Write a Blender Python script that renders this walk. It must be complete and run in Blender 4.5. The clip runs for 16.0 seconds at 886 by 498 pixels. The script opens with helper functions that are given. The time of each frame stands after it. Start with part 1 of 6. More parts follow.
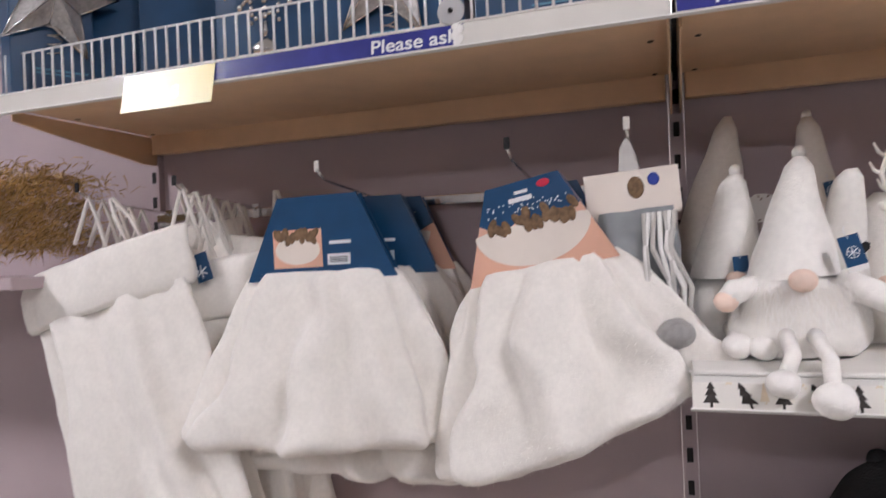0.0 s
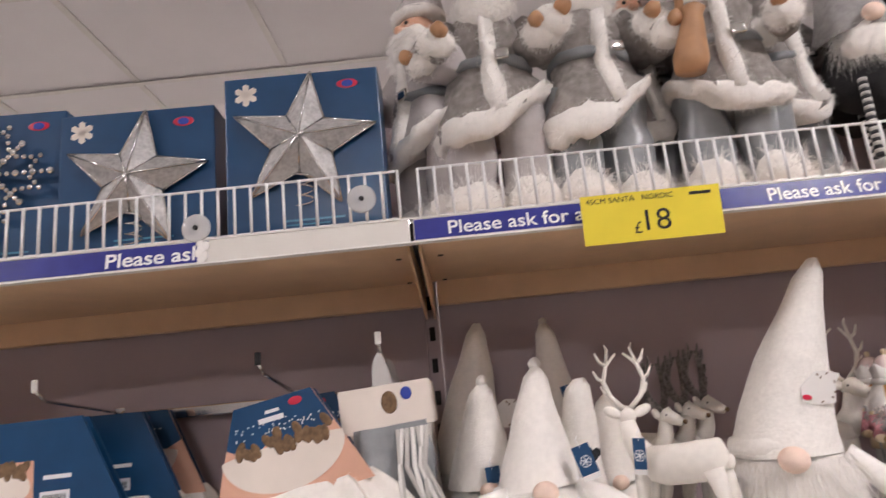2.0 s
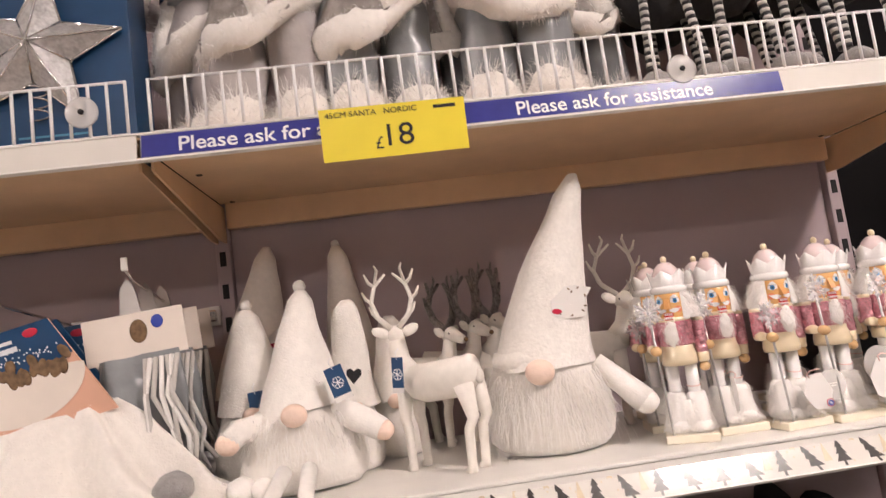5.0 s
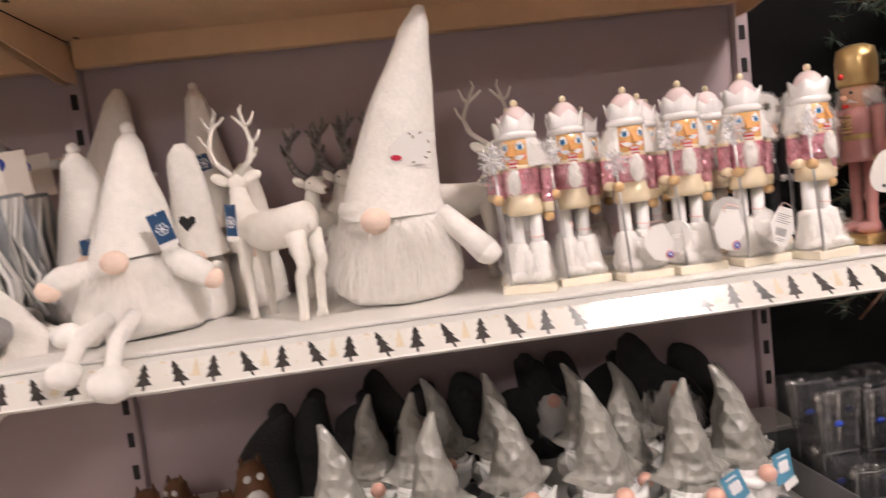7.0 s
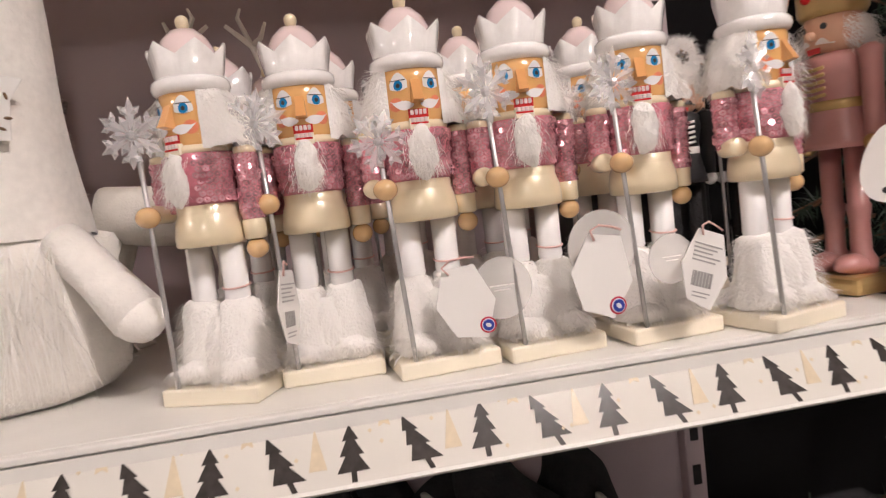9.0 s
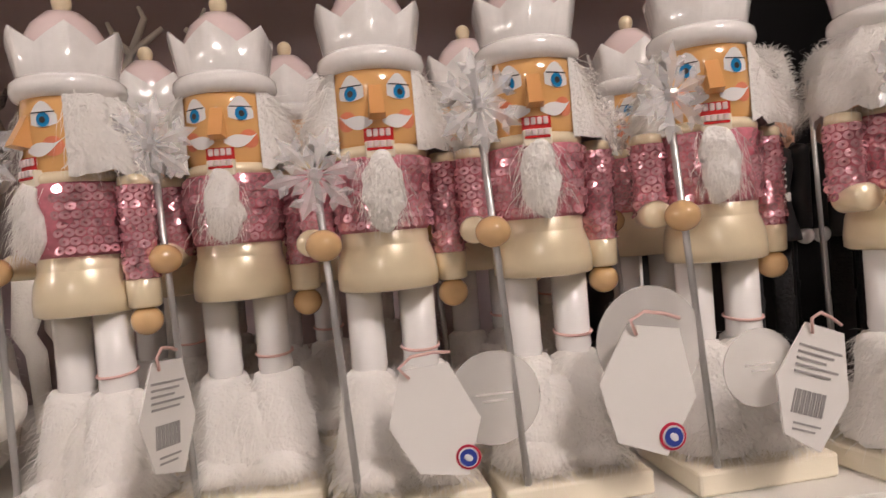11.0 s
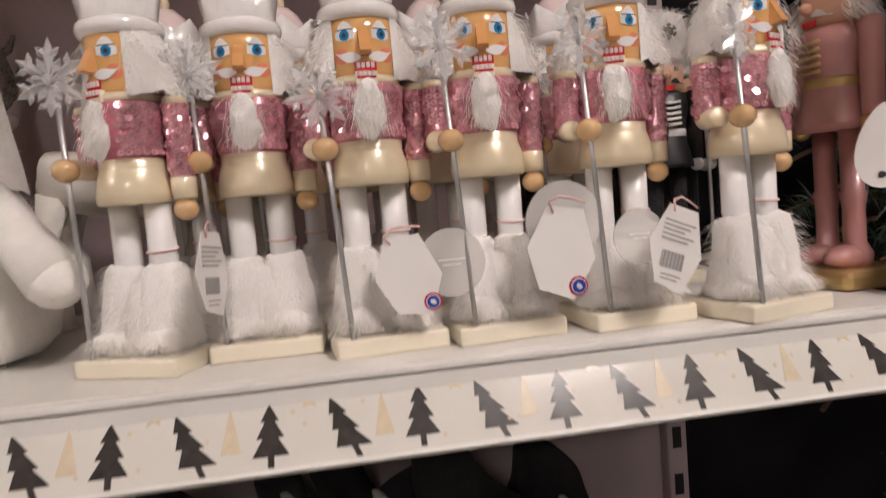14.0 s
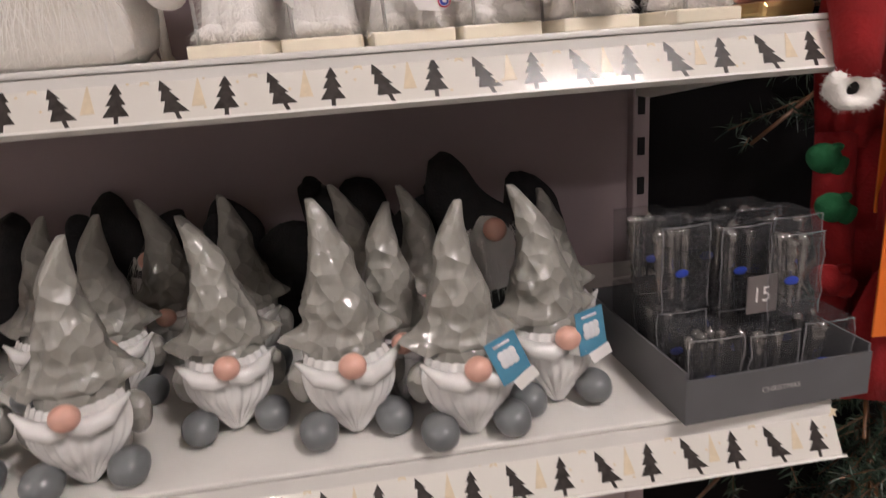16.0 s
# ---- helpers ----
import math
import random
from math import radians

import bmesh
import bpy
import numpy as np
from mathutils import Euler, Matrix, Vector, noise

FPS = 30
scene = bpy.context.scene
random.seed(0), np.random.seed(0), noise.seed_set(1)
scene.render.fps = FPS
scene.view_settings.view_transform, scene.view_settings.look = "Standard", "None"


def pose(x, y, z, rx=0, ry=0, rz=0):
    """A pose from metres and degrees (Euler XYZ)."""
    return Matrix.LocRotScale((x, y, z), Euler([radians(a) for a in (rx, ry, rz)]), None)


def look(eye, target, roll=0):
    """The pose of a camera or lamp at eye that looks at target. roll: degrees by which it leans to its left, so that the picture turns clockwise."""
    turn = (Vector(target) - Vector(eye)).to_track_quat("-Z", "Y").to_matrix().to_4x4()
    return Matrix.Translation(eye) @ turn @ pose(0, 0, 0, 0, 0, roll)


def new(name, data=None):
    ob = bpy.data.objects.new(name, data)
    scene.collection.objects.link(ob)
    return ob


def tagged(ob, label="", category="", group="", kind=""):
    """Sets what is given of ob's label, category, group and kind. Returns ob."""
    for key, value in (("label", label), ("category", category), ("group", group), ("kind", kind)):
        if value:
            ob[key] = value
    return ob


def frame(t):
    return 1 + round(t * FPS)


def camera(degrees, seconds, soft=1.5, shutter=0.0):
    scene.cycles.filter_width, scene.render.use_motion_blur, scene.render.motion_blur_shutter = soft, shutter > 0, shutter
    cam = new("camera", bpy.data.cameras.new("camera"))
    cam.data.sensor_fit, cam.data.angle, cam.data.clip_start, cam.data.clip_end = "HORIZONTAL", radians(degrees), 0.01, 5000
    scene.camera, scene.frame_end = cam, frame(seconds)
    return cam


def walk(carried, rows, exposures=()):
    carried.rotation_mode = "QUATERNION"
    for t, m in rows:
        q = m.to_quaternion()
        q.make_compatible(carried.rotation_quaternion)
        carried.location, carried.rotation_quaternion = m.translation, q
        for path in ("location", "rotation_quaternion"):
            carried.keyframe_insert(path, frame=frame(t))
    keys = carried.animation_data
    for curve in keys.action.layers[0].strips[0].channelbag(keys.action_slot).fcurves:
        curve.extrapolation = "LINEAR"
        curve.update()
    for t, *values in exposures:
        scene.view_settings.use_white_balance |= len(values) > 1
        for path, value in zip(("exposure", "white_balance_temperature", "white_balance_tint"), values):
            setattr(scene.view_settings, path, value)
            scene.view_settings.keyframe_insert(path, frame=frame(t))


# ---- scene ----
cam = camera(67.0, 16.0, 1.2, 0.35)
PATH = [
    (0, (-0.0072, -0.7592, 1.4504), (-0.5344, 0.7512, 1.4536), -2.4),
    (0.5, (0.0024, -0.7464, 1.4768), (-0.4168, 0.792, 1.6064), -3.9),
    (1, (0.012, -0.7432, 1.4872), (-0.3128, 0.8032, 1.7384), -4.7),
    (1.5, (0.0184, -0.7552, 1.4888), (-0.1576, 0.8064, 1.788), -4.9),
    (2, (0.0432, -0.7416, 1.5056), (0.0232, 0.8152, 1.8728), -5.6),
    (2.5, (0.0536, -0.756, 1.5128), (0.1608, 0.7904, 1.9096), -6.2),
    (3, (0.0704, -0.7512, 1.5088), (0.2624, 0.7992, 1.8536), -7.2),
    (3.5, (0.0912, -0.7288, 1.5072), (0.312, 0.8304, 1.7904), -7.7),
    (3.7, (0.0984, -0.7232, 1.5064), (0.3416, 0.8328, 1.7872), -7.7),
    (5.8, (0.3312, -0.7032, 1.46), (0.4232, 0.8944, 1.4648), -7.4),
    (6, (0.3448, -0.6992, 1.4552), (0.4424, 0.8976, 1.412), -7.2),
    (6.2, (0.356, -0.696, 1.4504), (0.4464, 0.9008, 1.3824), -7.2),
    (6.5, (0.3688, -0.692, 1.4456), (0.4496, 0.9032, 1.3464), -7.5),
    (7, (0.4136, -0.6824, 1.4376), (0.5456, 0.9056, 1.2936), -6.9),
    (7.5, (0.4864, -0.6344, 1.4184), (0.8144, 0.912, 1.1704), -5.4),
    (8, (0.552, -0.5216, 1.408), (0.9432, 1.0248, 1.2848), -3.0),
    (8.2, (0.5744, -0.4776, 1.4128), (0.9664, 1.068, 1.2784), -5.1),
    (10.3, (0.6856, -0.2136, 1.4064), (0.7944, 1.3792, 1.3), -3.9),
    (10.5, (0.6832, -0.2096, 1.408), (0.8064, 1.3832, 1.3264), -4.2),
    (11, (0.6968, -0.2168, 1.4168), (0.824, 1.3776, 1.3792), -4.8),
    (11.5, (0.7192, -0.2136, 1.4216), (0.888, 1.3776, 1.4088), -4.9),
    (12, (0.7392, -0.2136, 1.4296), (0.96, 1.3696, 1.364), -5.1),
    (12.5, (0.7472, -0.216, 1.4352), (0.9648, 1.3656, 1.332), -5.4),
    (13, (0.7384, -0.2312, 1.4328), (0.9592, 1.3512, 1.3432), -5.6),
    (13.5, (0.7136, -0.2608, 1.4224), (0.8992, 1.324, 1.3), -5.1),
    (13.8, (0.6816, -0.2848, 1.408), (0.928, 1.2904, 1.2672), -4.7),
    (14, (0.6776, -0.3064, 1.3864), (0.9096, 1.272, 1.268), -4.7),
    (14.5, (0.6416, -0.3544, 1.3608), (0.9176, 1.2128, 1.192), -5.6),
    (15, (0.62, -0.3784, 1.3512), (0.9072, 1.164, 1.0352), -5.6),
    (15.5, (0.6216, -0.4056, 1.3312), (0.864, 1.1224, 0.9248), -5.8),
    (16, (0.6472, -0.4624, 1.3064), (0.8296, 1.0584, 0.8456), -4.3),
]
EXPOSURES = [(0.0, -0.08, 5650, 6), (1.0, -0.12, 6000, 8), (2.5, 0.12, 6050, 8), (3.5, 0.18, 6300, 9), (6.0, 0.12, 6650, 11), (8.0, 0.10, 6400, 9), (10.5, -0.53, 6650, 9), (13.0, -0.50, 6650, 9), (14.0, -0.47, 6450, 8), (14.5, -0.44, 6400, 8), (16.0, -0.38, 6300, 8)]
walk(cam, [(t, look(eye, target, roll)) for t, eye, target, roll in PATH], EXPOSURES)

# world: a closed shop, almost no light of its own
world = bpy.data.worlds.new("shop")
scene.world = world
world.use_nodes = True
world.node_tree.nodes["Background"].inputs[0].default_value = (0.8, 0.75, 0.7, 1)
world.node_tree.nodes["Background"].inputs[1].default_value = 0.0
LIGHT_STRENGTH = 103.0


# ---- materials ----
def material(name, colour, rough=0.6, metal=0.0, vary=0.12, grain=60.0, bump=0.0, bump_scale=300.0, **more):
    """Noise-varied colour at two scales, with fine relief."""
    m = bpy.data.materials.new(name)
    m.use_nodes = True
    nt = m.node_tree
    b = nt.nodes["Principled BSDF"]
    co = nt.nodes.new("ShaderNodeTexCoord")
    big = nt.nodes.new("ShaderNodeTexNoise")
    big.inputs["Scale"].default_value = grain * 0.25
    fine = nt.nodes.new("ShaderNodeTexNoise")
    fine.inputs["Scale"].default_value = grain
    fine.inputs["Detail"].default_value = 6
    mix = nt.nodes.new("ShaderNodeMath")
    mix.operation = "ADD"
    ramp = nt.nodes.new("ShaderNodeMapRange")
    ramp.inputs["From Min"].default_value, ramp.inputs["From Max"].default_value = 0.7, 1.3
    ramp.inputs["To Min"].default_value, ramp.inputs["To Max"].default_value = 1 - vary, 1 + vary * 0.6
    tint = nt.nodes.new("ShaderNodeVectorMath")
    tint.operation = "SCALE"
    tint.inputs[0].default_value = colour
    for n in (big, fine):
        nt.links.new(co.outputs["Object"], n.inputs["Vector"])
    nt.links.new(big.outputs[0], mix.inputs[0])
    nt.links.new(fine.outputs[0], mix.inputs[1])
    nt.links.new(mix.outputs[0], ramp.inputs["Value"])
    nt.links.new(ramp.outputs[0], tint.inputs["Scale"])
    nt.links.new(tint.outputs[0], b.inputs["Base Color"])
    b.inputs["Roughness"].default_value = rough
    b.inputs["Metallic"].default_value = metal
    for key, value in more.items():
        b.inputs[key.replace("_", " ")].default_value = value
    if bump:
        rel = nt.nodes.new("ShaderNodeTexNoise")
        rel.inputs["Scale"].default_value = bump_scale
        rel.inputs["Detail"].default_value = 4
        bp = nt.nodes.new("ShaderNodeBump")
        bp.inputs["Strength"].default_value = bump
        bp.inputs["Distance"].default_value = 0.002
        nt.links.new(co.outputs["Object"], rel.inputs["Vector"])
        nt.links.new(rel.outputs[0], bp.inputs["Height"])
        nt.links.new(bp.outputs[0], b.inputs["Normal"])
    return m


def glow(name, colour, strength):
    m = bpy.data.materials.new(name)
    m.use_nodes = True
    b = m.node_tree.nodes["Principled BSDF"]
    b.inputs["Emission Color"].default_value = (*colour, 1)
    b.inputs["Emission Strength"].default_value = strength
    return m


def film(name, colour, alpha, rough=0.15):
    m = material(name, colour, rough, vary=0.05)
    m.node_tree.nodes["Principled BSDF"].inputs["Alpha"].default_value = alpha
    return m


WHITE_METAL = material("white_powder_coat", (0.78, 0.76, 0.72), 0.4, vary=0.05, grain=30, bump=0.03)
CREAM_METAL = material("cream_powder_coat", (0.74, 0.50, 0.30), 0.45, vary=0.08, grain=25, bump=0.04)
PANEL = material("lilac_back_panel", (0.46, 0.375, 0.39), 0.55, vary=0.07, grain=8, bump=0.04, bump_scale=120)
DARK = material("dark_slot", (0.012, 0.011, 0.012), 0.8)
CHROME = material("chrome", (0.75, 0.74, 0.72), 0.15, 1.0, vary=0.08)
WIRE = material("white_wire", (0.82, 0.82, 0.82), 0.3, vary=0.05)
STRIP = material("glossy_paper_strip", (0.80, 0.77, 0.71), 0.10, vary=0.05, grain=20, Coat_Weight=1.0, Coat_Roughness=0.07, Coat_IOR=2.1)
TREE_INK = material("brown_black_ink", (0.05, 0.043, 0.04), 0.22, vary=0.35, grain=200)
GOLD_INK = material("pale_gold_ink", (0.68, 0.58, 0.42), 0.25, vary=0.1, grain=200)
BLUE_INK = material("blue_strip", (0.045, 0.05, 0.26), 0.2, vary=0.15, grain=40)
WHITE_INK = material("white_ink", (0.82, 0.82, 0.84), 0.35, vary=0.04)
YELLOW = material("yellow_card", (0.86, 0.70, 0.06), 0.3, vary=0.06, grain=30)
# paler copy of the yellow card, lamp glare washed into its colour
YELLOW_GLARE = material("glare_washed_yellow_card", (0.80, 0.68, 0.24), 0.30, vary=0.06, grain=30)
FAINT_INK = material("faded_grey_ink", (0.36, 0.35, 0.34), 0.5)
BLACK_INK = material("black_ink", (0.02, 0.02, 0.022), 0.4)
NAVY = material("navy_card", (0.012, 0.06, 0.15), 0.32, vary=0.15, grain=30, bump=0.03)
PLUSH = material("white_plush", (0.90, 0.87, 0.82), 0.95, vary=0.06, grain=120, bump=0.45, bump_scale=420, Sheen_Weight=0.35)
PLUSH_GREY = material("grey_plush", (0.34, 0.33, 0.32), 0.95, vary=0.2, grain=120, bump=0.8, bump_scale=420, Sheen_Weight=0.3)
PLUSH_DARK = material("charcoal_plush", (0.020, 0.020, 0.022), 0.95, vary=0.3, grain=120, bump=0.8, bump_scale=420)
FUR = material("white_fur", (0.93, 0.91, 0.88), 0.8, vary=0.06, grain=80, bump=0.5, bump_scale=700, Sheen_Weight=0.3)
# thin fibres let light through
leak = FUR.node_tree.nodes.new("ShaderNodeBsdfTranslucent")
leak.inputs["Color"].default_value = (0.93, 0.91, 0.88, 1)
both = FUR.node_tree.nodes.new("ShaderNodeMixShader")
both.inputs[0].default_value = 0.4
FUR.node_tree.links.new(FUR.node_tree.nodes["Principled BSDF"].outputs[0], both.inputs[1])
FUR.node_tree.links.new(leak.outputs[0], both.inputs[2])
FUR.node_tree.links.new(both.outputs[0], FUR.node_tree.nodes["Material Output"].inputs[0])
FUR_BASE = material("white_fur_backing", (0.92, 0.90, 0.87), 0.9, vary=0.05, grain=90, bump=0.6, bump_scale=600, Sheen_Weight=0.3)
FUR_GREY = material("grey_fur", (0.55, 0.53, 0.50), 0.8, vary=0.1, grain=80)
KNIT = material("white_knit", (0.90, 0.87, 0.82), 0.95, vary=0.07, grain=200, bump=0.6, bump_scale=260, Sheen_Weight=0.3)
FLEECE = material("cream_fleece", (0.89, 0.85, 0.79), 0.97, vary=0.05, grain=160, bump=0.5, bump_scale=500, Sheen_Weight=0.4)
PEACH = material("peach_felt", (0.90, 0.70, 0.58), 0.9, vary=0.08, grain=100, bump=0.4)
FLOCK = material("white_flock", (0.88, 0.84, 0.77), 0.85, vary=0.06, grain=100, bump=0.4, bump_scale=600)
SILVER_GLITTER = material("silver_glitter", (0.36, 0.34, 0.32), 0.28, 0.8, vary=0.6, grain=700, bump=1.0, bump_scale=900)
WOOD_FACE = material("varnished_orange_wood", (0.84, 0.47, 0.18), 0.14, vary=0.14, grain=35, Coat_Weight=0.7, Coat_Roughness=0.05)
WOOD_NOSE = material("darker_varnished_wood", (0.80, 0.40, 0.15), 0.16, vary=0.15, grain=35, Coat_Weight=0.6)
WOOD_BALL = material("varnished_pine_ball", (0.72, 0.47, 0.23), 0.18, vary=0.25, grain=60, Coat_Weight=0.6, Coat_Roughness=0.06)
PEARL = material("pearly_cream_paint", (0.84, 0.72, 0.50), 0.32, 0.1, vary=0.10, grain=60, Coat_Weight=0.7, Coat_Roughness=0.14)
CREAM_WOOD = material("cream_painted_wood", (0.84, 0.77, 0.62), 0.4, vary=0.08, grain=30, bump=0.06)
WHITE_PAINT = material("white_gloss_paint", (0.84, 0.83, 0.82), 0.25, vary=0.04, grain=60)
CROWN_WHITE = material("white_pearl_gloss_paint", (0.88, 0.86, 0.84), 0.22, vary=0.04, grain=300, bump=0.05, bump_scale=900, Coat_Weight=0.8, Coat_Roughness=0.06)
PINK_PEARL = material("pale_pink_pearl", (0.80, 0.66, 0.65), 0.2, vary=0.05, grain=60, Coat_Weight=0.6)
BLUSH = material("blush_paint", (0.80, 0.26, 0.14), 0.2, vary=0.2, grain=150, Coat_Weight=0.5)
EYE_BLUE = material("blue_eye_paint", (0.02, 0.24, 0.52), 0.15, vary=0.1)
RED_PAINT = material("red_paint", (0.62, 0.03, 0.03), 0.25, vary=0.1)
SEQUIN_BASE = material("pink_sequin_cloth", (0.54, 0.17, 0.22), 0.5, vary=0.3, grain=300)
SEQUIN = material("pink_sequin", (0.94, 0.50, 0.57), 0.2, 0.5, vary=0.5, grain=420)
STEEL = material("grey_rod", (0.52, 0.52, 0.52), 0.35, 0.7)
CRYSTAL = film("clear_cut_acrylic", (0.93, 0.93, 0.95), 0.30, 0.02)
CRYSTAL.node_tree.nodes["Principled BSDF"].inputs["Coat Weight"].default_value = 1.0
ACRYLIC = film("clear_acrylic", (0.80, 0.80, 0.82), 0.32, 0.03)
THREAD = material("pink_cord", (0.78, 0.52, 0.48), 0.8, vary=0.1)
TAG_WHITE = material("satin_white_card", (0.84, 0.82, 0.79), 0.24, vary=0.04, grain=30)
FROSTED = film("frosted_sticker", (0.85, 0.83, 0.80), 0.42)
CERAMIC = material("grey_ceramic_glaze", (0.33, 0.32, 0.285), 0.34, vary=0.16, grain=60, bump=0.25, bump_scale=120, Coat_Weight=0.6, Coat_Roughness=0.08)
CERAMIC_FOOT = material("slate_ceramic", (0.17, 0.18, 0.185), 0.3, vary=0.2, grain=60)
CERAMIC_WHITE = material("white_ceramic", (0.78, 0.77, 0.75), 0.25, vary=0.08, grain=60)
CERAMIC_NOSE = material("pink_ceramic", (0.80, 0.46, 0.36), 0.3, vary=0.15, grain=80)
SILVER_FOIL = material("crinkled_silver", (0.52, 0.51, 0.50), 0.55, 0.55, vary=0.25, grain=220, bump=1.0, bump_scale=420)
BROWN = material("brown_ceramic", (0.16, 0.07, 0.03), 0.4, vary=0.3, grain=80)
TWIG = material("pine_cone_brown", (0.20, 0.12, 0.06), 0.7, vary=0.4, grain=200)
PEACH_CARD = material("peach_photo_card", (0.72, 0.42, 0.30), 0.4, vary=0.15, grain=12)
SKIRT_PHOTO = material("cream_photo_card", (0.80, 0.72, 0.64), 0.4, vary=0.08, grain=20)
GREY_SATIN = material("grey_satin", (0.26, 0.275, 0.285), 0.28, vary=0.3, grain=30, bump=1.0, bump_scale=38)
GREY_CORD = material("pale_grey_cloth", (0.50, 0.47, 0.46), 0.85, vary=0.15, grain=40, bump=0.8, bump_scale=60)
GREY_FELT = material("grey_felt_coat", (0.30, 0.275, 0.255), 0.95, vary=0.35, grain=90, bump=0.5)
TAN = material("tan_leather", (0.48, 0.27, 0.14), 0.5, vary=0.2, grain=40)
SKIN = material("peach_paint", (0.72, 0.42, 0.28), 0.5, vary=0.1)
ORANGE_CARD = material("orange_card", (0.70, 0.16, 0.02), 0.35, vary=0.08, grain=15)
GOLD_TEXT = material("gold_ink", (0.80, 0.46, 0.08), 0.4)
RED_FELT = material("red_felt", (0.25, 0.005, 0.007), 0.9, vary=0.2, grain=80, bump=0.6)
GREEN_FELT = material("green_felt", (0.008, 0.10, 0.032), 0.9, vary=0.2, grain=80, bump=0.6)
NEEDLE = material("green_pine_needles", (0.035, 0.065, 0.04), 0.6, vary=0.4, grain=30)
FROST = material("frosted_pine_needles", (0.22, 0.27, 0.24), 0.6, vary=0.4, grain=30)
GOLD_FOIL = material("gold_tinsel", (0.50, 0.33, 0.12), 0.3, 0.9, vary=0.4, grain=80)
GOLD_PAINT = material("gold_paint", (0.60, 0.42, 0.18), 0.28, 0.6, vary=0.15, grain=60)
ROSE_PAINT = material("dusty_rose_paint", (0.56, 0.27, 0.25), 0.28, vary=0.12, grain=60, Coat_Weight=0.4)
TRAY_GREY = material("grey_printed_board", (0.11, 0.11, 0.115), 0.45, vary=0.1, grain=25)
PVC = material("clear_pvc_box", (0.16, 0.16, 0.17), 0.05, vary=0.05, bump=1.0, bump_scale=55, Coat_Weight=1.0)
PVC.node_tree.nodes["Principled BSDF"].inputs["Alpha"].default_value = 0.10
SMOKE_CARD = material("smoky_grey_card", (0.16, 0.14, 0.135), 0.4)
SMOKE_SILVER = material("silvered_glass", (0.50, 0.48, 0.46), 0.08, 0.9, vary=0.5, grain=60)
TEAL_CARD = material("teal_blue_card", (0.09, 0.28, 0.42), 0.3, vary=0.2, grain=60)
LOGO_RED = material("logo_red", (0.55, 0.02, 0.06), 0.35)
LOGO_BLUE = material("logo_blue", (0.03, 0.06, 0.36), 0.35)
# near-black colour stands in for the deep shade of the tree bay
SHADE_PANEL = material("shade_black_panel", (0.007, 0.0065, 0.007), 0.9, vary=0.2, grain=8, Specular_IOR_Level=0.12)
CEILING = material("pale_ceiling_tile", (0.84, 0.82, 0.82), 0.9, vary=0.05, grain=3, bump=0.1, bump_scale=60)
WALL = material("pale_shop_wall", (0.50, 0.475, 0.46), 0.9, vary=0.06, grain=2)
FLOOR = material("pale_vinyl_floor", (0.36, 0.34, 0.31), 0.4, vary=0.12, grain=6, bump=0.02)
LAMP_DIFFUSER = glow("lamp_diffuser", (1.0, 0.87, 0.835), LIGHT_STRENGTH)



def dimple(m, scale, depth):
    """Adds hammered dimples to a material."""
    nt = m.node_tree
    b = nt.nodes["Principled BSDF"]
    co = nt.nodes.new("ShaderNodeTexCoord")
    vo = nt.nodes.new("ShaderNodeTexVoronoi")
    vo.inputs["Scale"].default_value = scale
    bp = nt.nodes.new("ShaderNodeBump")
    bp.inputs["Strength"].default_value = 0.9
    bp.inputs["Distance"].default_value = depth
    nt.links.new(co.outputs["Object"], vo.inputs["Vector"])
    nt.links.new(vo.outputs["Distance"], bp.inputs["Height"])
    nt.links.new(bp.outputs[0], b.inputs["Normal"])


dimple(CERAMIC, 78.0, 0.0065)
dimple(SILVER_FOIL, 55.0, 0.003)


# ---- shape tools: each gives (vertices, faces) ----
def merge(*shapes):
    V, F = [], []
    for v, f in shapes:
        k = len(V)
        V += v
        F += [tuple(i + k for i in q) for q in f]
    return V, F


def moved(shape, m):
    return [tuple(m @ Vector(p)) for p in shape[0]], shape[1]


def at(shape, x=0, y=0, z=0, rx=0, ry=0, rz=0):
    return moved(shape, pose(x, y, z, rx, ry, rz))


def lathe(profile, n=20, sx=1.0, sy=1.0):
    V, F = [], []
    for r, z in profile:
        for i in range(n):
            a = 2 * math.pi * i / n
            V.append((r * sx * math.cos(a), r * sy * math.sin(a), z))
    for k in range(len(profile) - 1):
        for i in range(n):
            j = (i + 1) % n
            F.append((k * n + i, k * n + j, (k + 1) * n + j, (k + 1) * n + i))
    F.append(tuple(range(n))[::-1])
    F.append(tuple(range((len(profile) - 1) * n, len(profile) * n)))
    return V, F


def ball(rx, ry=None, rz=None, n=16, m=10):
    ry, rz = ry or rx, rz or rx
    prof = [(max(math.sin(math.pi * k / m), 0.004), -math.cos(math.pi * k / m)) for k in range(m + 1)]
    V, F = lathe(prof, n)
    return [(x * rx, y * ry, z * rz) for x, y, z in V], F


def lumpy(shape, amount, scale, seed=0.0):
    out = []
    for p in shape[0]:
        d = noise.noise_vector(Vector(p) * scale + Vector((seed, seed * 2, 0)))
        out.append((p[0] + d.x * amount, p[1] + d.y * amount, p[2] + d.z * amount))
    return out, shape[1]


